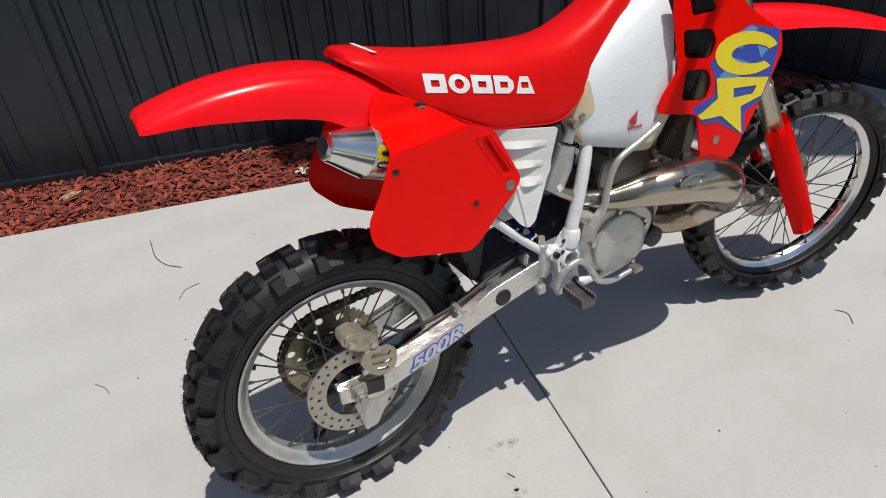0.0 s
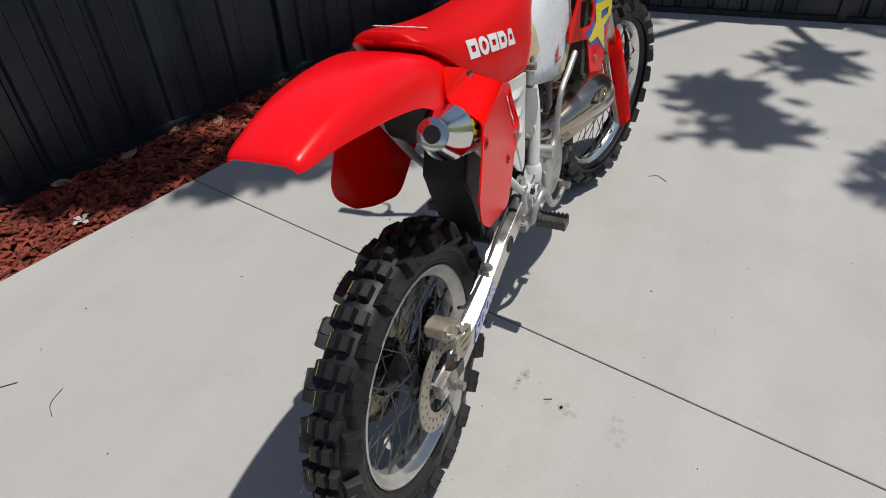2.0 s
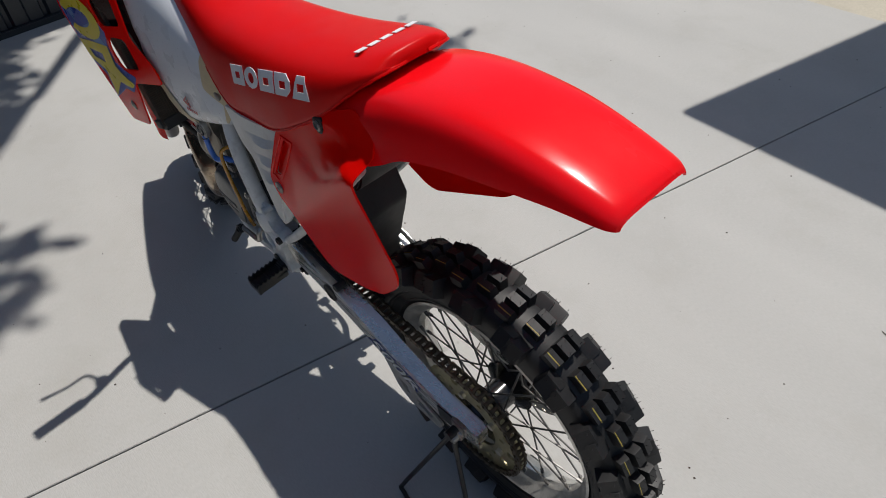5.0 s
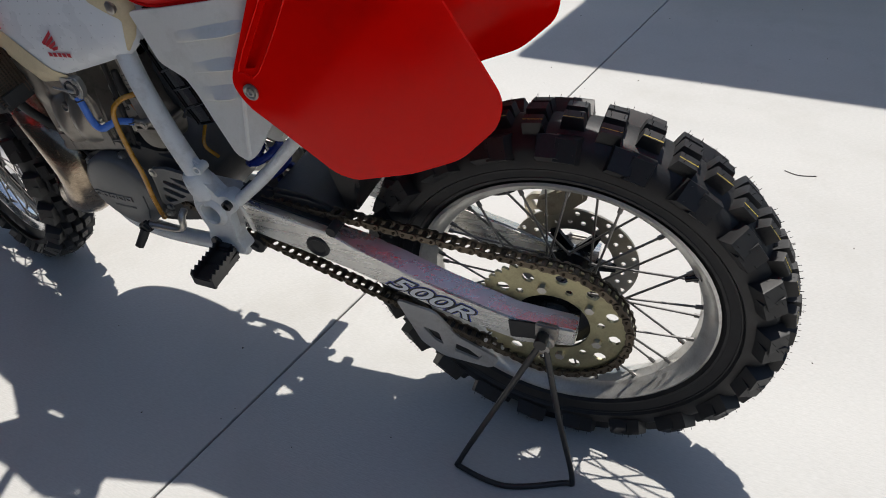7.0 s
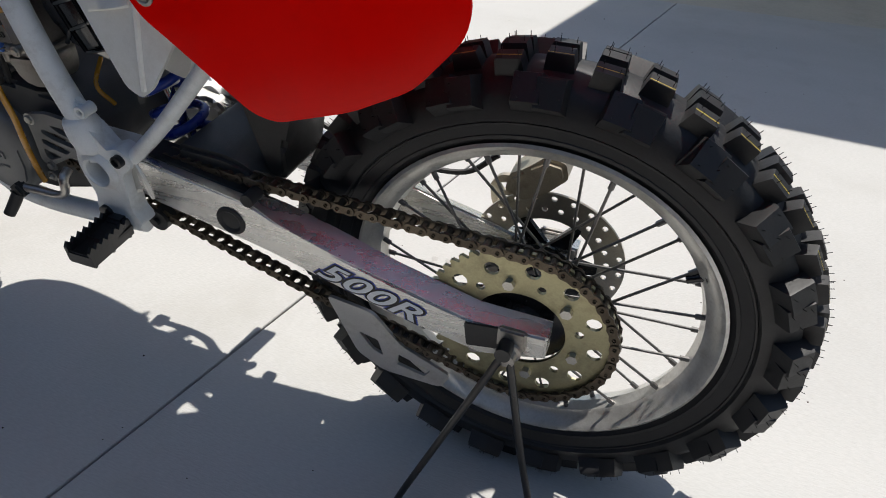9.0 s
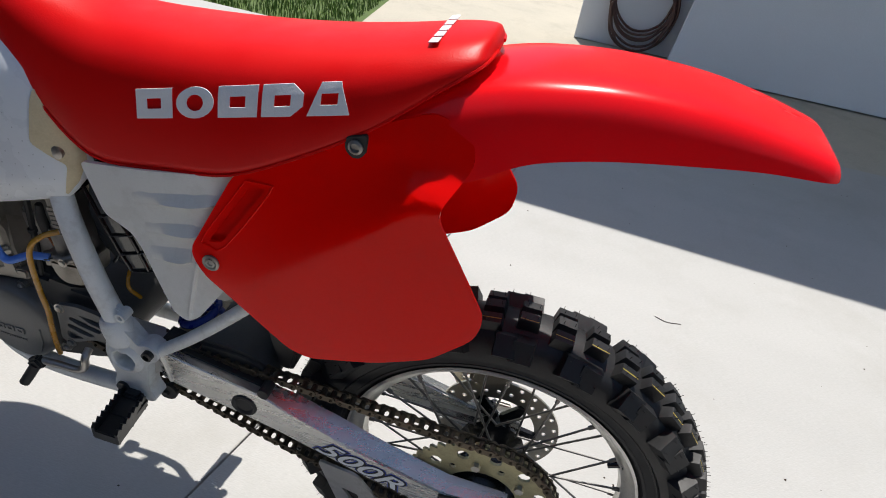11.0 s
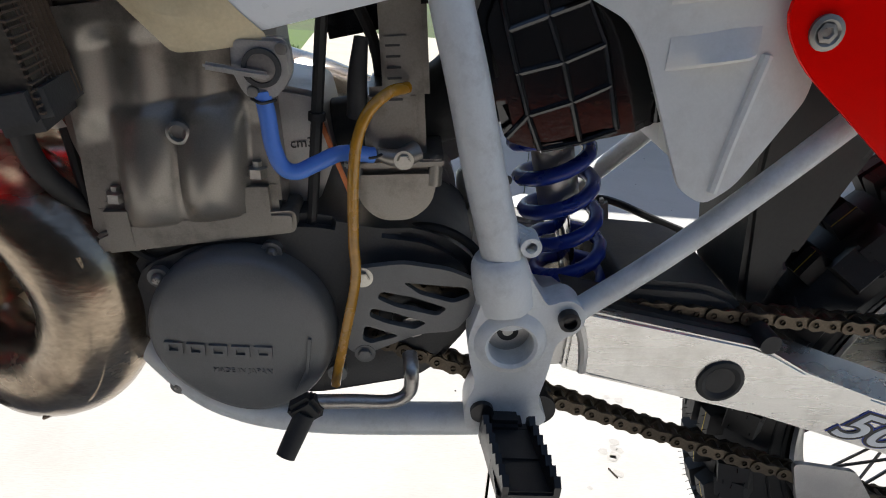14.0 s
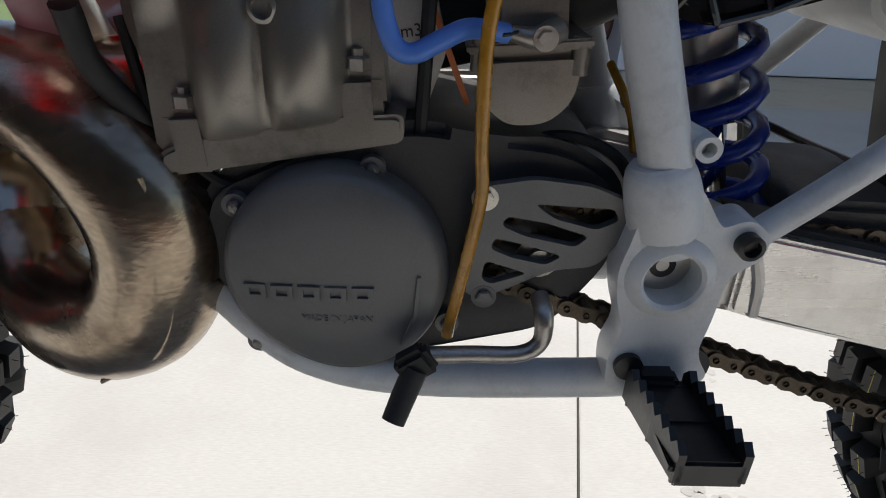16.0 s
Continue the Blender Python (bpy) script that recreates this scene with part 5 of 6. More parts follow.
part("reservoir_cap", tube([(0.578, -0.098, 0.402), (0.590, -0.098, 0.430)], [0.013, 0.010], 14, 1), CAST_LIGHT, bike)
part("reservoir_bolt", lathe([(0, -0.09), (0.009, -0.09), (0.009, -0.112), (0.005, -0.113), (0, -0.112)], (0.592, 0, 0.442), seg=16), STEEL, bike)
part("reservoir_mark", box((0.012, 0.001, 0.016), pose(0.535, -0.1250, 0.315, 0, -28, 0)), WHITE, bike)
part("linkage", plate(rounded([(0.56, 0.05), (0.45, 0.03), (0.43, 0.06), (0.46, 0.10), (0.55, 0.10)], 0.01), -0.04, 0.04, bevel=0.005), CAST, bike)
part("mud_flap", plate(rounded([(0.385, 0.37), (0.378, 0.235), (0.356, 0.115), (0.330, 0.112), (0.322, 0.165), (0.292, 0.250), (0.262, 0.315), (0.30, 0.40)], 0.010), -0.055, 0.048, bevel=0.006), BLACK_MATT, bike, "black rubber mud flap before the rear tyre")
part("mud_flap", plate(rounded([(0.40, 0.42), (0.36, 0.35), (0.30, 0.375), (0.20, 0.445), (0.175, 0.53), (0.25, 0.54)], 0.02), -0.072, 0.078, bevel=0.004), BLACK_MATT, bike, "black inner mudguard over the rear tyre")

# exhaust
exhaust = new("exhaust_pipe")
exhaust.parent = bike
tagged(exhaust, "heat-tinted steel expansion chamber")
part("pipe_bend", tube([(1.11, -0.03, 0.158), (1.04, 0.015, 0.198), (0.972, 0.048, 0.189), (0.931, 0.060, 0.147), (0.919, 0.061, 0.095), (0.940, 0.055, 0.042), (0.988, 0.038, 0.013), (1.045, -0.005, 0.011), (1.085, -0.055, 0.045)],
     [0.036, 0.039, 0.042, 0.045, 0.0465, 0.0465, 0.046, 0.047, 0.050], 28, 8), PIPE, exhaust, "brown heat-tinted header bend with scratches")
part("pipe_belly", tube([(1.085, -0.055, 0.045), (1.090, -0.115, 0.115), (1.035, -0.150, 0.176), (0.95, -0.162, 0.218), (0.86, -0.160, 0.236), (0.77, -0.142, 0.238), (0.68, -0.112, 0.235), (0.60, -0.085, 0.26), (0.52, -0.075, 0.32)],
     [0.050, 0.058, 0.064, 0.063, 0.055, 0.041, 0.026, 0.016, 0.014], 28, 8), PIPE_BRIGHT, exhaust, "plated expansion chamber belly")
part("header", tube([(0.90, 0, 0.20), (1.0, -0.005, 0.19), (1.11, -0.03, 0.150)], [0.03, 0.032, 0.034], 20, 6), PIPE, exhaust)
part("weld_seam", tube([(0.909, 0.0965, 0.161), (0.897, 0.1000, 0.100), (0.918, 0.0945, 0.030), (0.979, 0.075, -0.018)], 0.0018, 6, 6), PIPE, exhaust)
own = lathe([(0.020, 0), (0.030, 0.0), (0.030, 0.004), (0.026, 0.005), (0.020, 0.004)], seg=24, axis="z", closed=True)
own.transform(Matrix.Translation((0.86, -0.212, 0.258)) @ Matrix.Rotation(radians(75), 4, "X") @ Matrix.Diagonal((1.5, 0.6, 1, 1)))
part("stamped_badge", own, PIPE_BRIGHT, exhaust)
silencer = new("silencer")
silencer.parent = bike
tagged(silencer, "brushed aluminium silencer with a tapered steel tip")
tip, body_end = Vector((0.033, -0.113, 0.555)), Vector((0.335, -0.070, 0.412))
dd = (body_end - tip).normalized()
part("body", tube([tip + dd * 0.070, tip + dd * 0.075, body_end], [0.046, 0.048, 0.042], 28, 1), ALU, silencer)
part("end_cone", tube([tip, tip + dd * 0.012, tip + dd * 0.030, tip + dd * 0.066, tip + dd * 0.074], [0.0275, 0.0300, 0.0355, 0.0462, 0.0490], 28, 1), CHROME, silencer, "polished tapered end cap")
# black disc on the capped tip paints the dark of the open bore
part("outlet", tube([tip - dd * 0.0046, tip - dd * 0.0030], 0.0150, 24, 1), BLACK_PAINT, silencer)
part("outlet_lip", tube([tip - dd * 0.004, tip - dd * 0.0012, tip + dd * 0.002], [0.0165, 0.0255, 0.0265], 24, 1), CHROME, silencer)
rot = dd.to_track_quat("X", "Z").to_matrix().to_4x4()
for s in (-1, 1):
    for (lx, lz, w, h, mat, lift) in ((0.106, 0.010, 0.058, 0.026, DECAL_YELLOW, 0.0), (0.108, 0.010, 0.046, 0.008, DECAL_BLACK, 0.0006), (0.112, -0.012, 0.060, 0.011, DECAL_BLACK, 0.0), (0.112, -0.0115, 0.056, 0.006, WHITE, 0.0006)):
        own = bmesh.new()
        rows = []
        for k in np.linspace(-0.5, 0.5, 6):
            z = lz + k * h
            y = s * (math.sqrt(max(1e-6, 0.0486**2 - z * z)) + lift)
            rows.append([(lx - w / 2 + (0.004 if abs(k) > 0.45 else 0), y, z), (lx + w / 2 - (0.004 if abs(k) > 0.45 else 0), y, z)])
        bridge(own, rows, closed=False)
        bmesh.ops.solidify(own, geom=own.faces[:], thickness=0.0003)
        part("decal", own, mat, silencer).matrix_local = Matrix.Translation(tip) @ rot

# plastics: seat
sec = [(0.112, 0.674, 0.668, 0.018), (0.116, 0.681, 0.665, 0.046), (0.126, 0.684, 0.658, 0.066), (0.16, 0.677, 0.633, 0.084), (0.22, 0.660, 0.583, 0.098), (0.30, 0.642, 0.530, 0.104), (0.38, 0.629, 0.487, 0.106), (0.46, 0.620, 0.470, 0.104), (0.55, 0.614, 0.455, 0.100),
       (0.60, 0.618, 0.472, 0.095), (0.65, 0.632, 0.520, 0.086), (0.70, 0.654, 0.570, 0.076), (0.76, 0.691, 0.630, 0.062), (0.82, 0.728, 0.690, 0.048)]
own = bmesh.new()
loops = []
for x, t, b, w in spline(sec, 5):
    h = t - b
    half = [(0.0, t + 0.002), (w * 0.45, t + 0.0005), (w * 0.68, t - 0.05 * h - 0.003), (w * 0.82, t - 0.14 * h - 0.006), (w * 0.90, t - 0.32 * h - 0.004), (w * 0.96, t - 0.6 * h), (w, b + 0.10 * h), (w * 0.985, b + 0.02 * h), (w * 0.94, b)]
    loop = [(x, y, z) for y, z in half] + [(x, -y, z) for y, z in half[::-1] if y > 0]
    loops.append(loop)
bridge(own, loops)
seat = part("seat", own, VINYL, bike, "red vinyl saddle with white flank marks", 60)
# stitched piping along the lower edge
for s in (1, -1):
    q = spline(sec, 4)
    part("piping", tube([(r[0], s * r[3] * 0.985, r[2] + 0.003) for r in q], 0.0022, 6, 1), VINYL, seat)


def name_blocks(x0, z0, length, height, slope, side, y_at, parent, mat):
    """Five plain letter-sized shapes in a row."""
    n, gap = 5, 0.10
    w = length / n
    for i in range(n):
        c = (i + 0.5) * w
        a, b = w * (0.5 - gap / 2), height / 2
        cut = [(-a * 0.40, -b * 0.35), (a * 0.40, -b * 0.35), (a * 0.40, b * 0.35), (-a * 0.40, b * 0.35)]
        shapes = [[(-a, -b), (a, -b), (a, b), (-a, b)],
                  [(a * math.cos(t), b * 1.03 * math.sin(t)) for t in np.linspace(0, 6.283, 24, endpoint=False)],
                  [(-a, -b), (a, -b), (a, b), (-a, b)],
                  [(-a, -b), (a * 0.45, -b), (a, -b * 0.4), (a, b * 0.4), (a * 0.45, b), (-a, b)],
                  [(-a, -b), (a, -b), (a * 0.45, b), (-a * 0.45, b)]][i]
        hole = [[(a * 0.45 * math.cos(t), b * 0.55 * math.sin(t)) for t in np.linspace(0, 6.283, 16, endpoint=False)]] if i == 1 else [cut]
        cx = x0 - side * c

        def place(q):
            xx = cx - side * q.x
            zz = z0 - slope * (xx - x0) + q.z
            return Vector((xx, side * (y_at(xx, zz) + 0.0006 + q.y), zz))

        own = plate(shapes, 0.0, 0.0009, hole, cuts=0.012, shape=place)
        part("mark", own, mat, parent)


def seat_y(x, z):
    q = spline(sec, 5)
    t, b, w = (float(np.interp(x, q[:, 0], q[:, k])) for k in (1, 2, 3))
    f = min(1, max(0, (t - z) / (t - b)))
    return w * float(np.interp(f, [0.05, 0.14, 0.32, 0.6, 0.9], [0.68, 0.82, 0.90, 0.96, 1.0]))


name_blocks(0.498, 0.546, 0.259, 0.034, 0.272, 1, seat_y, seat, WHITE)
name_blocks(0.243, 0.612, 0.252, 0.034, 0.25, -1, seat_y, seat, WHITE)
for i in range(5):
    own = box((0.0105, 0.0165, 0.0012), Matrix.Translation((0.175, 0.041 - 0.0212 * i, 0.6752)) @ Matrix.Rotation(radians(15), 4, "Y"), 0.0003)
    part("mark", own, WHITE, seat)

# rear mudguard
fen = [(-0.240, 0.643, 0.056, 0.009), (-0.235, 0.649, 0.061, 0.015), (-0.22, 0.656, 0.066, 0.022), (-0.165, 0.669, 0.074, 0.036), (-0.10, 0.678, 0.081, 0.053), (-0.02, 0.679, 0.087, 0.068), (0.05, 0.671, 0.093, 0.080), (0.10, 0.660, 0.0965, 0.100), (0.14, 0.645, 0.0975, 0.104), (0.20, 0.615, 0.0975, 0.078), (0.30, 0.565, 0.0975, 0.046)]
own = bmesh.new()
rows = []
for x, t, w, drop in spline(fen, 6):
    half = [(0.0, t), (w * 0.4, t - 0.012 * drop), (w * 0.66, t - 0.04 * drop), (w * 0.80, t - 0.13 * drop), (w * 0.90, t - 0.34 * drop), (w * 0.96, t - 0.62 * drop), (w, t - drop)]
    rows.append([(x, -y, z) for y, z in half[::-1]] + [(x, y, z) for y, z in half[1:]])
bridge(own, rows, closed=False)
bmesh.ops.recalc_face_normals(own, faces=own.faces)
bmesh.ops.solidify(own, geom=own.faces[:], thickness=0.003)
part("rear_fender", own, RED_FENDER, bike, "glossy red rear mudguard", 50)


def side_plate(s):
    """Side number plate: a thin red shell bent in at its top and splayed at its rear."""
    splay = 0.03 if s > 0 else 0.15
    outline = [(0.373, 0.496), (0.300, 0.530), (0.215, 0.592), (0.150, 0.620)]
    if s > 0:
        outline += [(0.108, 0.600), (0.103, 0.574), (0.130, 0.528), (0.088, 0.461), (0.055, 0.407), (0.061, 0.372), (0.110, 0.317), (0.178, 0.281), (0.268, 0.250), (0.298, 0.255)]
    else:
        outline += [(0.122, 0.578), (0.134, 0.530), (0.100, 0.462), (0.064, 0.410), (0.068, 0.366), (0.120, 0.318), (0.285, 0.256), (0.310, 0.262)]
    outline = rounded(outline + [(0.416, 0.342), (0.435, 0.372)], 0.017)
    slot = rounded([(0.354, 0.484), (0.333, 0.486), (0.390, 0.397), (0.409, 0.393)], 0.006)

    def bend(p):
        y = 0.119 + splay * max(0, 0.39 - p.x)
        back = min(1, max(0, (0.35 - p.x) / 0.2))
        lo, hi = (0.34 + 0.19 * back, 0.545 + 0.03 * back) if s > 0 else (0.522, 0.578)
        k = min(1, max(0, (p.z - lo) / (hi - lo)))
        y += (0.0965 - y) * (k + (k * k * (3 - 2 * k) - k) * (back if s > 0 else 1))
        y -= 0.35 * max(0, p.z - (0.575 if s > 0 else 0.585))
        return Vector((p.x, s * (y + p.y), p.z))

    own = plate(outline, 0.0, 0.0035, [slot], cuts=0.011, shape=bend)
    ob = part("side_plate", own, RED, bike, "red plastic side number plate", 50)
    own = plate(rounded([(0.362, 0.490), (0.326, 0.492), (0.383, 0.391), (0.416, 0.387)], 0.006), -0.008, -0.005, cuts=0.03, shape=bend)
    part("slot_recess", own, RED, ob)
    own = tube([bend(Vector((x, 0.004, z))) for x, z in ((0.359, 0.490), (0.415, 0.398), (0.408, 0.389), (0.386, 0.392), (0.328, 0.484), (0.333, 0.492), (0.359, 0.490))], 0.0011, 6, 3)
    part("slot_lip", own, RED, ob)
    screws = [(0.405, 0.363)] + ([(0.311, 0.357), (0.135, 0.490)] if s < 0 else [])
    for x, z in screws:
        c = bend(Vector((x, 0.0035, z)))
        own = lathe([(0.006, -0.001), (0.0115, -0.001), (0.0115, 0.002), (0.0085, 0.0028), (0.006, 0.001)], seg=20, closed=True)
        own.transform(Matrix.Translation(c) @ Matrix.Scale(s, 4, (0, 1, 0)))
        part("washer", own, SCREW if x > 0.4 else RED, ob)
        # black heads at the two rear points imitate dark, shaded holes
        own = lathe([(0, 0.0), (0.007, 0.0), (0.007, 0.0025), (0.004, 0.003), (0.003, 0.0015), (0, 0.0015)], seg=6)
        own.transform(Matrix.Translation(c) @ Matrix.Scale(s, 4, (0, 1, 0)))
        part("screw", own, SCREW if x > 0.4 else BLACK_PAINT, ob)
    # seat bolt above the plate
    own = lathe([(0, 0.090), (0.0085, 0.090), (0.0085, 0.1035), (0.0055, 0.105), (0.005, 0.102), (0, 0.102)], (0.231, 0, 0.566), seg=18)
    own.transform(Matrix.Scale(s, 4, (0, 1, 0)))
    part("seat_bolt", own, SCREW, bike)
    # solid black plate in place of the shaded hollow round the bolt
    own = plate(rounded([(0.244, 0.575), (0.218, 0.584), (0.219, 0.558), (0.231, 0.549), (0.243, 0.557)], 0.007), s * 0.088, s * 0.1015, bevel=0.001)
    part("bolt_recess", own, BLACK_MATT, bike)
    return ob


side_plate(1), side_plate(-1)


def side_panel(s):
    """White airbox cover with pressed ribs."""
    front = 0.590 if s > 0 else 0.550
    outline = rounded([(front, 0.446), (0.368, 0.490), (0.385, 0.400), (0.392, 0.317), (0.434, 0.254), (0.452, 0.240), (0.472, 0.250), (0.512, 0.338), (0.527, 0.359), (front - 0.023, 0.376)], 0.008)

    def bend(p):
        y = 0.104 - 0.10 * max(0, p.x - 0.50) - 0.22 * max(0, 0.43 - p.x) + 0.09 * max(0, 0.36 - p.z)
        return Vector((p.x, s * (y + p.y), p.z))

    own = plate(outline, -0.003, 0.003, cuts=0.03, shape=bend)
    ob = part("side_panel", own, WHITE_PLASTIC, bike, "white plastic airbox side panel with ribs", 50)
    for x0, x1, z in ((0.500, 0.402, 0.423), (0.487, 0.426, 0.381), (0.483, 0.444, 0.340)):
        own = bmesh.new()
        loops = []
        for x, k in zip(np.linspace(x0 + 0.016, x1 - 0.004, 8), (0.0, 0.2, 0.45, 0.7, 0.9, 1, 1, 0.2)):
            zz = z - 0.006 + 0.22 * (x0 - x)
            y = bend(Vector((x, 0, zz))).y * s
            loops.append([(x, s * (y + 0.001), zz + 0.021), (x, s * (y + 0.0032 + 0.0022 * k), zz + 0.012), (x, s * (y + 0.0032 + 0.0085 * k), zz + 0.002), (x, s * (y + 0.003 + 0.0062 * k), zz), (x, s * (y + 0.001), zz - 0.0025)])
        bridge(own, loops)
        part("rib", own, WHITE_PLASTIC, ob, smooth=40)
    own = tube([bend(Vector((x, 0.003, z))) for x, z in ((0.448, 0.250), (0.443, 0.285), (0.432, 0.345))], 0.004, 8, 4)
    part("edge_rib", own, WHITE_PLASTIC, ob)
    return ob


side_panel(1), side_panel(-1)
part("airbox_tray", plate(rounded([(0.484, 0.36), (0.476, 0.268), (0.453, 0.252), (0.426, 0.246), (0.408, 0.258), (0.37, 0.36), (0.35, 0.47), (0.47, 0.48)], 0.01), -0.075, 0.075, bevel=0.006), WHITE_PLASTIC, bike)

# fuel tank
own = bmesh.new()
tank_sec = [(0.598, 0.512, 0.425, 0.070), (0.625, 0.535, 0.379, 0.092), (0.66, 0.575, 0.367, 0.104), (0.72, 0.620, 0.349, 0.112), (0.78, 0.655, 0.332, 0.118), (0.82, 0.682, 0.326, 0.120), (0.86, 0.695, 0.372, 0.122), (0.92, 0.695, 0.44, 0.112), (1.00, 0.68, 0.50, 0.085), (1.03, 0.66, 0.53, 0.06)]
loops = []
for x, t, b, w in spline(tank_sec, 5):
    h = t - b
    half = [(0.0, t), (w * 0.55, t - 0.02 * h), (w * 0.82, t - 0.10 * h), (w * 0.94, t - 0.25 * h), (w * 0.99, t - 0.5 * h), (w, b + 0.2 * h), (w * 0.985, b + 0.05 * h), (w * 0.90, b), (w * 0.3, b + 0.02)]
    loops.append([(x, y, z) for y, z in half] + [(x, -y, z) for y, z in half[:0:-1]])
bridge(own, loops)
tank = part("fuel_tank", own, DECAL_WHITE, bike, "white plastic fuel tank yellowed at its seams", 60)


def tank_y(x, z):
    q = spline(tank_sec, 5)
    t, b, w = (float(np.interp(x, q[:, 0], q[:, k])) for k in (1, 2, 3))
    f = min(1, max(0, (t - z) / (t - b)))
    return w * float(np.interp(f, [0.0, 0.02, 0.10, 0.25, 0.5, 0.8, 0.95, 1.0], [0.4, 0.55, 0.82, 0.94, 0.99, 1.0, 0.985, 0.90]))


for s in (1, -1):
    for outline in ([(0.872, 0.452), (0.757, 0.3315), (0.790, 0.3235), (0.818, 0.3195), (0.850, 0.352), (0.885, 0.40)], [(0.606, 0.505), (0.600, 0.435), (0.612, 0.402), (0.628, 0.380), (0.618, 0.428), (0.652, 0.458), (0.642, 0.528)]):
        own = plate(rounded(outline, 0.006), 0.0, 0.0006, cuts=0.012, shape=lambda p, s=s: Vector((p.x, s * (tank_y(p.x, p.z) + 0.0016 + p.y), p.z)))
        part("bare_plastic", own, CREAM, tank, "yellowed bare tank plastic", 60)
    own = bmesh.new()
    for i in range(14):
        for j in range(14):
            x, z = 0.635 + 0.0175 * i + (0.00875 if j % 2 else 0), 0.372 + 0.0175 * j + 0.04 * (0.63 - (0.635 + 0.0175 * i))
            lo = np.interp(x, [0.63, 0.755, 0.85], [0.388, 0.352, 0.448])
            hi = np.interp(x, [0.63, 0.655, 0.66, 0.72, 0.80, 0.86], [0.42, 0.445, 0.49, 0.565, 0.64, 0.67])
            if lo < z < hi and x < 0.85:
                c = Vector((x, s * (tank_y(x, z) + 0.0012), z))
                plate(arc(x, z, 0.0011, 5), c.y, c.y + s * 0.0001, bm=own)
    part("decal_dots", own, DOT_GREY, tank)
    # plain wing-shaped mark: slanted bars over one short bar
    own = bmesh.new()
    x0, z0 = (0.763, 0.382) if s > 0 else (0.738, 0.399)
    bars = [[(0.001 + 0.0035 * i, 0.0120 - 0.0028 * i), (0.0285, 0.0330 - 0.0082 * i), (0.0280 - 0.001 * i, 0.0275 - 0.0082 * i), (0.0035 + 0.0040 * i, 0.0085 - 0.0028 * i)] for i in range(4)]
    bars += [[(0.002 + 0.0082 * i, -0.0095), (0.0085 + 0.0082 * i, -0.0095), (0.0085 + 0.0082 * i, -0.0035), (0.002 + 0.0082 * i, -0.0035)] for i in range(5)]
    for bar in bars:
        y = max(tank_y(x0 - s * u, z0 + v) for u, v in bar) + 0.0012
        plate([(x0 - s * u, z0 + v) for u, v in bar], s * y, s * (y + 0.0004), bm=own)
    part("wing_mark", own, DECAL_RED, tank, "small dark red wing-shaped mark")
    part("tank_bolt", lathe([(0, s * 0.085), (0.010, s * 0.085), (0.010, s * 0.094), (0.006, s * 0.096), (0, s * 0.096)], (0.628, 0, 0.446), seg=18), STEEL, bike)
part("tank_cap", lathe([(0, 0.67), (0.035, 0.67), (0.035, 0.712), (0.03, 0.716), (0, 0.716)], (0.90, 0, 0), "z", 30), BLACK, bike)


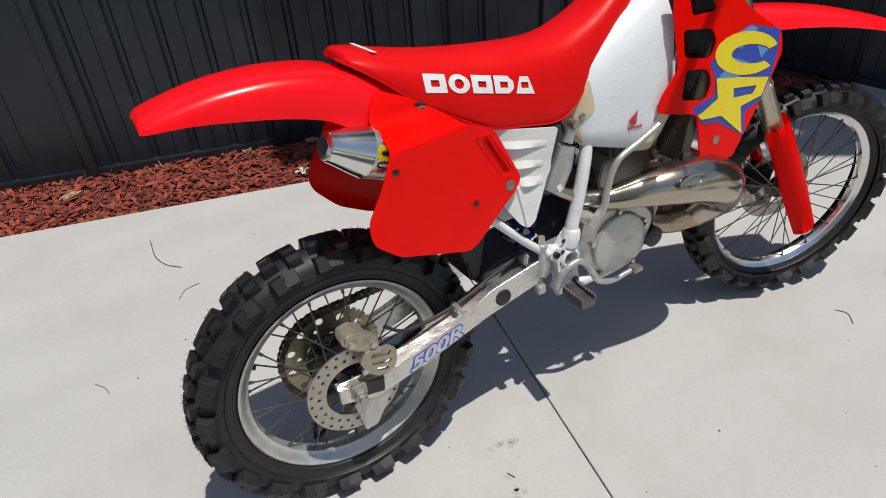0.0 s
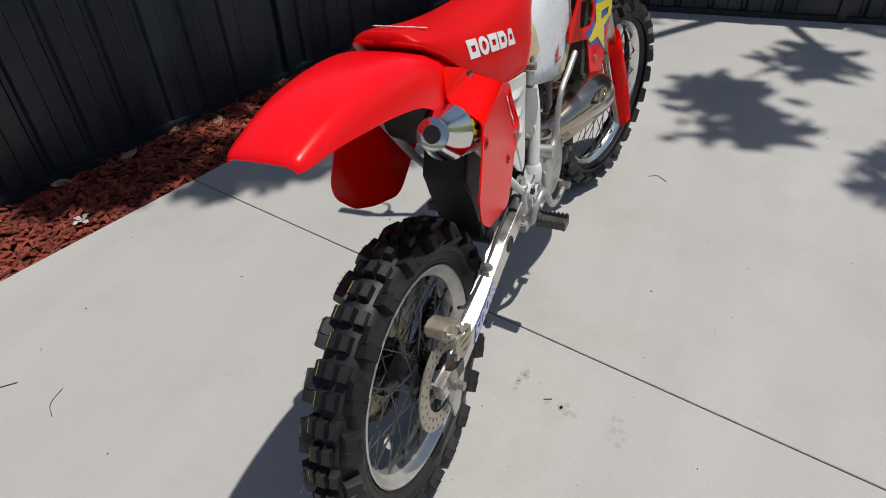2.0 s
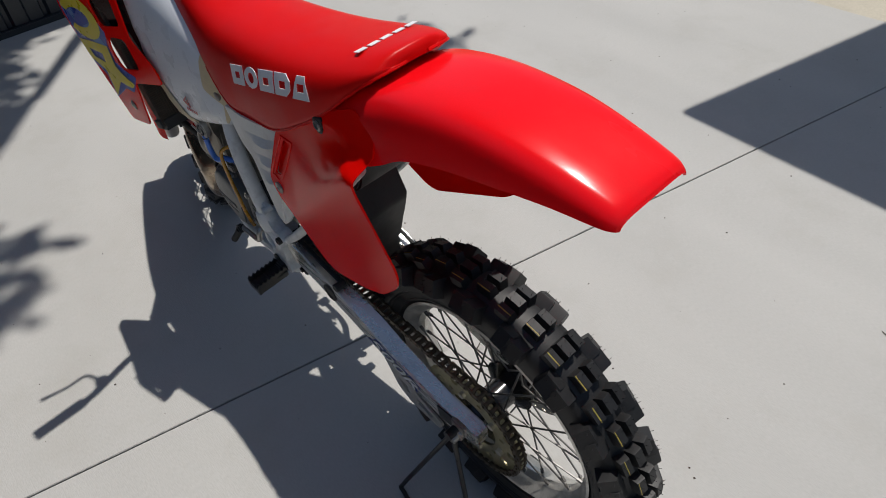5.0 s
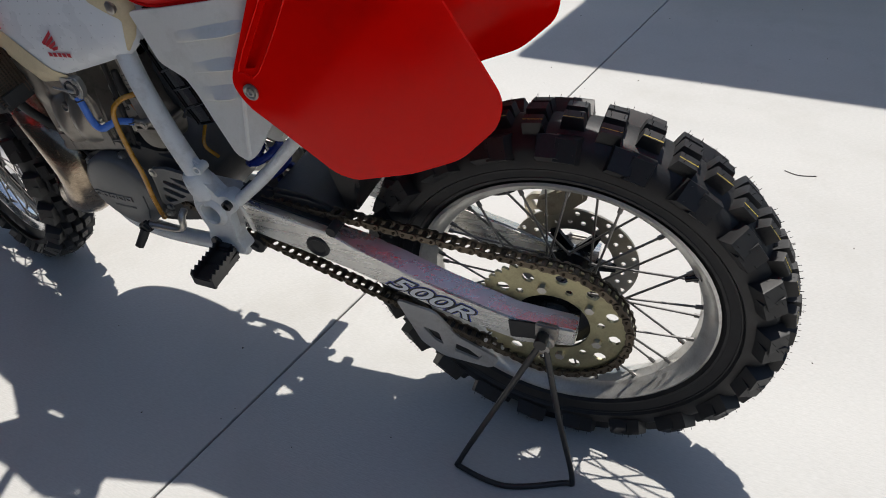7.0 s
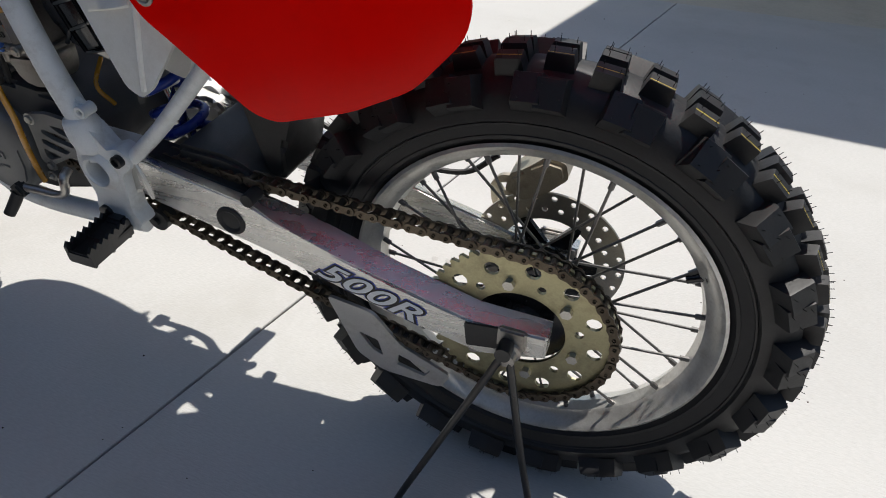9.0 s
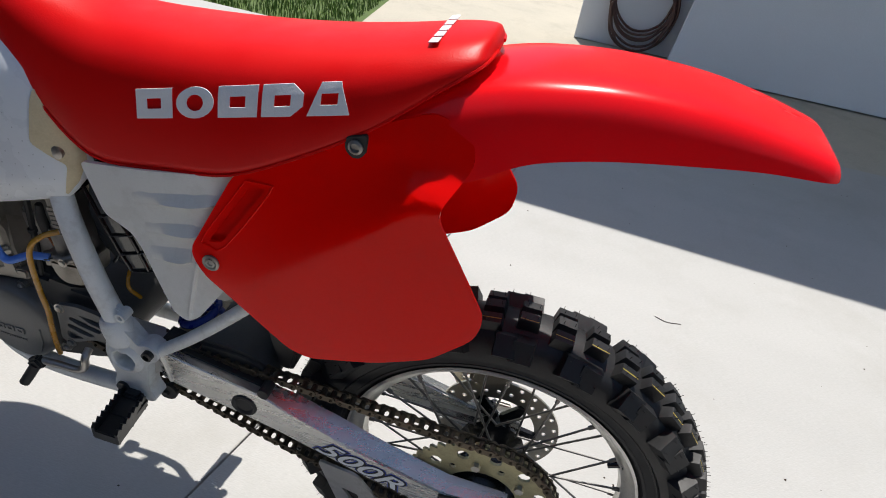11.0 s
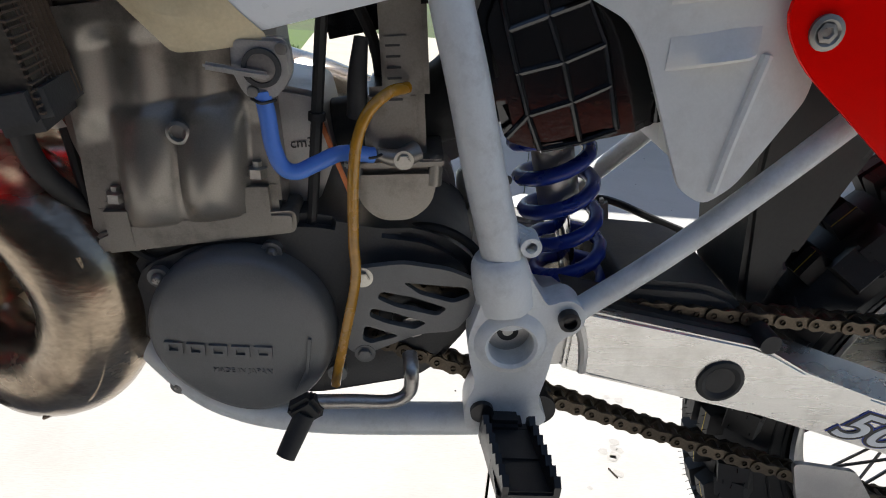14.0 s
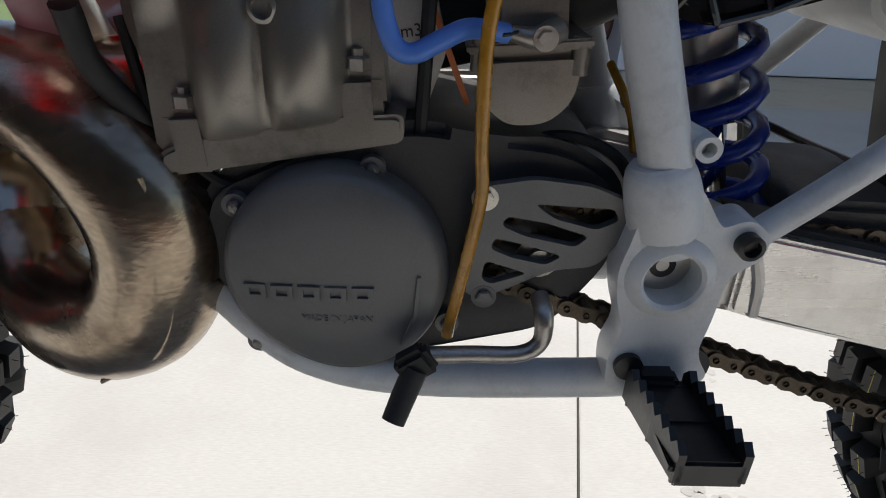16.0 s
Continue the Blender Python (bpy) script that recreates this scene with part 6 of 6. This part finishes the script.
def shroud(s):
    outline = rounded([(0.835, 0.700), (0.837, 0.633), (0.860, 0.506), (0.822, 0.447), (0.816, 0.412), (0.917, 0.391), (0.940, 0.275), (1.050, 0.248), (1.120, 0.375), (1.172, 0.485), (1.160, 0.535), (1.05, 0.605), (0.93, 0.70)], 0.012)
    holes = [rounded([(0.868, 0.668), (0.928, 0.650), (0.941, 0.622), (0.882, 0.617)], 0.012), rounded([(0.863, 0.592), (0.934, 0.585), (0.951, 0.554), (0.937, 0.518), (0.872, 0.530)], 0.012),
             rounded([(0.880, 0.502), (0.932, 0.496), (0.949, 0.464), (0.935, 0.421), (0.874, 0.432)], 0.012)]

    def bend(p):
        y = 0.127 + 0.26 * max(0, min(0.12, p.x - 0.82)) + 0.06 * max(0, p.x - 0.94)
        return Vector((p.x, s * (y + p.y), p.z))

    own = plate(outline, 0.0, 0.0035, holes, cuts=0.028, shape=bend)
    ob = part("radiator_shroud", own, RED, bike, "red radiator shroud with yellow and blue graphics", 50)

    def sticker(points, mat, lift, hole=()):
        own = plate(points, 0.0036 + lift, 0.0040 + lift, hole, cuts=0.03, shape=bend)
        part("graphic", own, mat, ob)

    sticker(rounded([(0.903, 0.408), (0.962, 0.430), (0.958, 0.470), (0.936, 0.505), (0.975, 0.548), (1.05, 0.572), (1.150, 0.545), (1.156, 0.500), (1.146, 0.440), (1.120, 0.378), (1.072, 0.362), (1.080, 0.298), (0.980, 0.358), (0.936, 0.363)], 0.005), DECAL_BLUE, 0.0)
    sticker([(0.985, 0.552), (1.05, 0.570), (1.075, 0.560), (1.03, 0.520)], DECAL_SKY, 0.0006)
    sticker([(1.01, 0.505), (1.06, 0.485), (1.03, 0.450), (0.965, 0.465)], DECAL_SKY, 0.0006)
    sticker([(1.08, 0.520), (1.12, 0.505), (1.10, 0.485)], DECAL_SKY, 0.0006)
    # a slanted open ring over a star-like sweep
    outer = [(1.052 + 0.104 * math.cos(a) - 0.010 * math.sin(a), 0.507 + 0.052 * math.sin(a) - 0.014 * math.cos(a)) for a in np.linspace(0.30, 5.55, 28)]
    inner = [(1.066 + 0.066 * math.cos(a) - 0.008 * math.sin(a), 0.503 + 0.024 * math.sin(a) - 0.010 * math.cos(a)) for a in np.linspace(5.35, 0.42, 24)]
    sticker(outer + inner, DECAL_YELLOW, 0.0012)
    stroke = [(0.918, 0.388), (0.972, 0.418), (0.960, 0.468), (1.05, 0.452), (1.136, 0.434), (1.120, 0.392), (1.052, 0.380), (1.070, 0.306), (0.990, 0.372), (0.930, 0.376)]
    sticker(rounded(stroke, 0.003), DECAL_YELLOW, 0.0018, [[(1.020, 0.432), (1.098, 0.422), (1.088, 0.404), (1.024, 0.408)]])
    c = bend(Vector((0.985, 0.0035, 0.312)))
    own = lathe([(0, 0), (0.011, 0), (0.011, 0.002), (0.006, 0.004), (0, 0.004)], seg=20)
    own.transform(Matrix.Translation(c) @ Matrix.Scale(s, 4, (0, 1, 0)))
    part("shroud_bolt", own, STEEL, ob)
    # radiator behind it
    rad = new("radiator")
    rad.parent = bike
    part("core", box((0.030, 0.085, 0.28), pose(0.935, s * 0.108, 0.42, 0, 12, s * 8), 0.002), RADIATOR, rad)
    for z in (0.288, 0.568):
        part("side_tank", box((0.040, 0.092, 0.034), pose(0.935 + (z - 0.42) * 0.21, s * 0.108, z, 0, 12, s * 8), 0.008), CASE_SHADE_DARK, rad)
    own = bmesh.new()
    for i in range(14):
        box((0.005, 0.0018, 0.275), pose(0.9185, s * (0.069 + 0.006 * i), 0.42, 0, 12, s * 8), 0, own)
    for i in range(64):
        z = 0.286 + 0.0043 * i
        box((0.003, 0.084, 0.0012), pose(0.9195 + (z - 0.42) * 0.21, s * 0.106, z, 0, 12 + (18 if i % 2 else -18), s * 8), 0, own)
    tagged(part("fin", own, FIN, rad), kind="stuff")
    own = bmesh.new()
    for i in range(9):
        box((0.045, 0.004, 0.27), pose(0.855 + 0.011 * i, s * (0.104 + 0.004 * i), 0.555, 0, 6, s * 55), 0.001, own)
    part("louvre", own, BLACK, rad)
    part("radiator_hose", tube([(0.93, s * 0.10, 0.262), (0.93, s * 0.08, 0.22), (0.90, s * 0.06, 0.17), (0.88, s * 0.05, 0.13)], 0.008, 12), BLACK_MATT, bike)


shroud(1), shroud(-1)

# steered front end: turned to the right about the raked head
AX0, RAKE = Vector((1.415, 0, 0.0)), radians(27)
AXD = Vector((-math.sin(RAKE), 0, math.cos(RAKE)))
STEER = Matrix.Translation((-0.05, -0.035, 0.0)) @ Matrix.Translation((0, 0, 0.55)) @ Matrix.Rotation(radians(-3.6), 4, "X") @ Matrix.Translation((0, 0, -0.55)) @ Matrix.Translation(AX0) @ Matrix.Rotation(radians(-17), 4, AXD) @ Matrix.Translation(-AX0)
fwd = Vector((math.cos(RAKE), 0, math.sin(RAKE)))


def on_fork(h, off=0.028, y=0.0):
    return AX0 + AXD * h + fwd * off + Vector((0, y, 0))


FA = on_fork(-0.045, 0.068)
front_tyre = tyre("front_tyre", (0, 0, 0), STEER @ Matrix.Translation(FA), 0.268, 0.329, 0.046, 0.017, 46, "black knobbly front tyre", 0.020)
front_wheel = new("front_wheel")
front_wheel.parent = bike
front_wheel.matrix_local = STEER @ Matrix.Translation(FA)
rim_ring(0.2755, 0.024, CHROME_RIM, front_wheel, "polished aluminium front rim")
spokes(front_wheel, 0.030, 0.026, 0.252, 36, 0.0018)
part("hub", lathe([(0.012, -0.06), (0.022, -0.05), (0.034, -0.03), (0.034, -0.024), (0.020, -0.014), (0.020, 0.014), (0.034, 0.024), (0.034, 0.03), (0.03, 0.05), (0.012, 0.06)], seg=32), BLACK, front_wheel)
drilled_disc(0.118, 0.078, 0.052, 0.0555, 0.004, [(20, 0.110, 0.004, 0.0), (20, 0.092, 0.004, 0.15)], DISC, front_wheel, "brake_disc", label="drilled front brake disc")
fork = new("front_fork")
fork.parent = bike
fork.matrix_local = STEER
tagged(fork, "front fork with red guards")
for s in (1, -1):
    y = s * 0.092
    part("upper_tube", tube([on_fork(0.74, y=y), on_fork(0.25, y=y)], 0.0255, 20, 1), STEEL if s > 0 else paint("gold_fork_tube", (0.52, 0.47, 0.36), 0.3, 0.9), fork)
    part("tube_collar", tube([on_fork(0.268, y=y), on_fork(0.232, y=y)], 0.0285, 20, 1), CAST_LIGHT, fork)
    part("slider", tube([on_fork(0.24, y=y), on_fork(0.02, y=y)], 0.0215, 18, 1), CHROME, fork)
    part("axle_clamp", tube([on_fork(0.04, y=y), on_fork(-0.06, 0.040, y), on_fork(-0.125, 0.036, y)], [0.024, 0.027, 0.022], 18, 1), CAST_LIGHT, fork)
    own = bmesh.new()
    rows = []
    for h in np.linspace(0.315, -0.095, 10):
        rad = 0.041 + 0.004 * math.sin((0.30 - h) * 9)
        rows.append([on_fork(h, 0.028, y) + (fwd * math.cos(a) + Vector((0, math.sin(a), 0))) * rad for a in np.linspace(-1.15 - (1.5 if s < 0 else 0.1), 1.15 + (1.5 if s > 0 else 0.1), 18)])
    bridge(own, rows, closed=False)
    bmesh.ops.solidify(own, geom=own.faces[:], thickness=0.003)
    part("fork_guard", own, RED, fork, "red plastic fork guard", 60)
for h in (0.44, 0.64):
    part("triple_clamp", box((0.075, 0.235, 0.032), Matrix.Translation(on_fork(h, 0.012)) @ Matrix.Rotation(-RAKE, 4, "Y"), 0.010), CAST_LIGHT, fork)
own = bmesh.new()
rows = []
ff = [(1.02, 0.52, 0.045, 0.02), (1.10, 0.53, 0.062, 0.034), (1.22, 0.535, 0.078, 0.04), (1.36, 0.525, 0.080, 0.038), (1.50, 0.500, 0.074, 0.034), (1.64, 0.462, 0.066, 0.028), (1.76, 0.420, 0.056, 0.022), (1.82, 0.392, 0.044, 0.014)]
for x, t, w, drop in spline(ff, 5):
    half = [(0, t), (w * 0.5, t - 0.003), (w * 0.78, t - 0.010), (w * 0.93, t - 0.5 * drop - 0.006), (w, t - drop)]
    rows.append([(x, -y, z) for y, z in half[::-1]] + [(x, y, z) for y, z in half[1:]])
bridge(own, rows, closed=False)
bmesh.ops.recalc_face_normals(own, faces=own.faces)
bmesh.ops.solidify(own, geom=own.faces[:], thickness=0.003)
part("front_fender", own, RED_FENDER, bike, "glossy red front mudguard", 50).matrix_local = Matrix.Translation((0.0, 0.02, 0.035)) @ STEER
part("front_plate", plate(rounded([(-0.05, 0.0), (0.05, 0.0), (0.065, 0.10), (0.045, 0.16), (-0.045, 0.16), (-0.065, 0.10)], 0.03), 0, 0.003, bevel=0.001), RED, bike, "front number plate").matrix_local = STEER @ Matrix.Translation(on_fork(0.44, 0.075)) @ Matrix.Rotation(-RAKE, 4, "Y") @ Matrix.Rotation(radians(90), 4, "Z")
caliper = part("front_caliper", plate(rounded([(-0.02, 0.09), (-0.10, 0.07), (-0.12, 0.02), (-0.08, -0.02), (-0.03, 0.02)], 0.01), 0.040, 0.085, bevel=0.008), BLACK, bike, "dark front brake caliper")
caliper.matrix_local = STEER @ Matrix.Translation(FA)
bars = new("handlebar")
bars.parent = bike
bars.matrix_local = STEER
hb = on_fork(0.74, -0.015)
bar_pts = [(-0.145, 0.395, 0.095), (-0.095, 0.27, 0.085), (-0.01, 0.15, 0.075), (0.0, 0.06, 0.01), (0.0, -0.06, 0.01), (-0.01, -0.15, 0.075), (-0.095, -0.27, 0.085), (-0.145, -0.395, 0.095)]
part("bar", tube([hb + Vector(p) for p in bar_pts], 0.011, 14), STEEL, bars)
part("cross_bar", tube([hb + Vector((-0.006, 0.155, 0.072)), hb + Vector((-0.006, -0.155, 0.072))], 0.007, 10, 1), STEEL, bars)
for s in (1, -1):
    g0, g1 = hb + Vector((-0.101, s * 0.285, 0.0862)), hb + Vector((-0.147, s * 0.400, 0.0954))
    part("grip", tube([g0, g1], 0.017, 16, 1), BLACK_MATT, bars)
    part("perch", box((0.035, 0.03, 0.03), Matrix.Translation(hb + Vector((-0.055, s * 0.235, 0.085))), 0.006), CAST_LIGHT, bars)
    part("lever", tube([hb + Vector((-0.055, s * 0.235, 0.09)), hb + Vector((-0.015, s * 0.27, 0.088)), hb + Vector((-0.03, s * 0.32, 0.086)), hb + Vector((-0.04, s * 0.385, 0.085))], [0.006, 0.005, 0.0045, 0.006], 8), CAST_LIGHT, bars)

# prop stand hooked into the left end of the axle
stand = thing("side_stand", "black bent steel rod triangle stand propping the rear axle", "stand")
hook = BIKE @ Vector((0.004, 0.122, -0.004))
foot = [(0.135, 0.165, 0.006), (0.02, 0.225, 0.006), (-0.075, 0.135, 0.006)]
part("leg", tube([hook + Vector((0, 0, -0.004)), hook.lerp(Vector(foot[0]), 0.55), Vector(foot[0]) + Vector((-0.006, 0.0, 0.016)), Vector(foot[0]) + Vector((-0.010, 0.006, 0)), Vector((0.04, 0.18, 0.006)), Vector((-0.055, 0.14, 0.006)), Vector(foot[2]) + Vector((0.004, 0, 0.016)), hook.lerp(Vector(foot[2]), 0.5), hook + Vector((-0.006, 0, -0.004))],
     0.0052, 10, 6), BLACK_PAINT, stand)
part("hook", tube([hook + Vector((0, -0.012, 0)), hook + Vector((0, 0.010, 0))], 0.010, 14, 1), BLACK_PAINT, stand)

# ---- tree beyond the view whose leaf clusters shade the slab ----
tree = thing("tree", "frangipani tree with bare limbs and clusters of long leaves", "tree", pose(4.3, -1.6, -0.05))
CANOPY = 1.5
clusters = [(2.14, -0.62, 3.9, 1.15), (2.35, -0.45, 4.0, 0.8), (1.80, -1.27, 3.7, 0.9), (2.9, -0.9, 4.1, 0.9), (1.30, 1.12, 4.0, 1.1), (1.52, 0.74, 3.9, 0.9), (1.42, 0.92, 4.1, 0.8), (2.28, 0.90, 3.0, 0.7), (2.62, 0.50, 4.0, 0.8), (3.0, 0.35, 4.2, 1.0), (2.0, 1.30, 3.9, 0.8), (1.72, 1.45, 3.6, 0.9),
            (3.45, 0.1, 4.0, 0.9), (3.6, -1.3, 4.2, 0.8), (1.0, 1.35, 4.0, 1.0), (2.7, 1.3, 4.1, 1.1), (3.2, 1.0, 4.2, 1.1), (2.2, 1.7, 3.9, 1.1), (1.5, 1.8, 3.8, 1.0), (2.9, 1.7, 4.0, 1.1), (0.75, 1.75, 4.0, 0.8), (3.3, 0.6, 4.2, 1.0), (2.5, 2.0, 3.9, 1.1), (3.4, 1.5, 4.0, 1.1)]
base_m = tree.matrix_world.inverted()
fork_at = Vector((4.05, -1.5, 3.0))
own = tube([base_m @ Vector(p) for p in ((4.3, -1.6, -0.05), (4.25, -1.55, 1.4), fork_at)], [0.075, 0.06, 0.05], 14, 6)
part("trunk", own, BARK, tree)
rng = np.random.default_rng(11)
spots = []
for sx, sy, h, size in clusters:
    h *= CANOPY
    spots.append((Vector((sx + 0.095 * h, sy - 0.268 * h, h)), size))
mids = [Vector((3.5, -2.2, 4.6)), Vector((3.1, -1.1, 4.8)), Vector((3.7, -0.9, 4.9))]
for m in mids:
    own = tube([base_m @ fork_at, base_m @ (fork_at.lerp(m, 0.5) + Vector((0, 0, 0.08))), base_m @ m], [0.045, 0.038, 0.03], 10, 5)
    part("limb", own, BARK, tree)
# more of the crown, over the fence and the bed
for _ in range(46):
    sx, sy, h = 0.55 + 3.3 * rng.random(), 1.75 + 1.3 * rng.random(), CANOPY * (3.6 + 0.9 * rng.random())
    if sy > FENCE_Y(sx) - 0.28 - 0.12 * rng.random():
        spots.append((Vector((sx + 0.095 * h, sy - 0.268 * h, h)), 1.0))
verts, faces = [], []
for p, size in spots:
    m = min(mids, key=lambda q: (q - p).length)
    if rng.random() < 0.55:
        own = tube([base_m @ m, base_m @ (m.lerp(p, 0.55) + Vector((0, 0, 0.05))), base_m @ p], [0.014, 0.009, 0.006], 8, 5)
        part("limb", own, BARK, tree)
    for k in range(int(150 * size)):
        ra, rr = 6.283 * rng.random(), 0.27 * size * rng.random() ** 0.6
        q = p + Vector((rr * math.cos(ra), 0.8 * rr * math.sin(ra), rng.normal() * 0.16))
        mm = base_m @ Matrix.Translation(q) @ Euler((rng.normal() * 0.3, 0.1 + rng.normal() * 0.35, k * 2.4 + rng.normal() * 0.3)).to_matrix().to_4x4() @ Matrix.Scale(0.7 + 0.4 * rng.random(), 4)
        n = len(verts)
        for u in np.linspace(0, 1, 7):
            w = 0.030 * math.sin(math.pi * (0.06 + 0.90 * u)) ** 0.7
            verts += [mm @ Vector((0.125 * u, -w, 0.010 - 0.05 * u * u)), mm @ Vector((0.125 * u, 0, -0.05 * u * u)), mm @ Vector((0.125 * u, w, 0.010 - 0.05 * u * u))]
        for r0 in range(6):
            b = n + 3 * r0
            faces += [(b, b + 1, b + 4, b + 3), (b + 1, b + 2, b + 5, b + 4)]
me = bpy.data.meshes.new("leaves")
me.from_pydata(verts, [], faces)
me.materials.append(LEAF)
crown = new("crown", me)
crown.parent = tree
tagged(crown, "clusters of long green leaves", kind="stuff")

# twigs and crumbs on the slab
def twig(points, r, label="thin dark curved twig on the concrete"):
    own = tube([(x, y, r + 0.0005) for x, y in points], r, 6, 5)
    return tagged(part("twig", own, TWIG), label, "twig", "twigs on the slab")


twig([(-0.276, 1.457), (-0.280, 1.323), (-0.254, 1.238), (-0.208, 1.185)], 0.0016)
twig([(-0.174, 1.043), (-0.227, 1.030), (-0.257, 0.989)], 0.0011)
twig([(-0.568, 0.707), (-0.544, 0.672), (-0.535, 0.637)], 0.0009)
twig([(1.507, -0.311), (1.522, -0.343), (1.492, -0.380)], 0.0011)
twig([(-0.430, -1.056), (-0.467, -1.041), (-0.514, -1.050)], 0.0012)
twig([(2.427, -1.995), (2.274, -2.059), (2.212, -2.226)], 0.0022)
twig([(0.295, -0.236), (0.304, -0.257)], 0.0014)
rng = np.random.default_rng(21)
verts, faces = [], []
for _ in range(240):
    x, y, r = -1.5 + 4.5 * rng.random(), -2.6 + 4.0 * rng.random(), 0.0012 + 0.0022 * rng.random() ** 3
    if y > EDGE(x) - 0.03:
        continue
    k = len(verts)
    verts += [(x - r, y - r * 0.6, 0.0), (x + r, y - r * 0.5, 0.0), (x + r * 0.8, y + r, 0.0), (x - r * 0.6, y + r, 0.0), (x, y, r * 1.1)]
    faces += [(k, k + 1, k + 4), (k + 1, k + 2, k + 4), (k + 2, k + 3, k + 4), (k + 3, k, k + 4)]
me = bpy.data.meshes.new("crumbs")
me.from_pydata(verts, [], faces)
me.materials.append(TWIG)
tagged(new("crumbs", me), "scattered dark crumbs of soil on the slab", "crumbs", kind="stuff")

# faint dried smudges
verts, faces = [], []
for cx, cy in ((0.328, -0.17), (0.268, -0.442), (0.31, -0.30)):
    for _ in range(7):
        x, y = cx + 0.024 * rng.normal(), cy + 0.022 * rng.normal()
        r0, n0 = 0.004 + 0.007 * rng.random(), len(verts)
        verts += [(x + r0 * (0.7 + 0.5 * rng.random()) * math.cos(a), y + r0 * (0.7 + 0.5 * rng.random()) * math.sin(a), 0.0006) for a in np.linspace(0, 6.283, 11)[:-1]]
        faces.append(tuple(range(n0, n0 + 10)))
me = bpy.data.meshes.new("smudges")
me.from_pydata(verts, [], faces)
me.materials.append(STAIN)
tagged(new("smudges", me), "faint dried grey smudges on the pale concrete slab", "stain", kind="stuff")
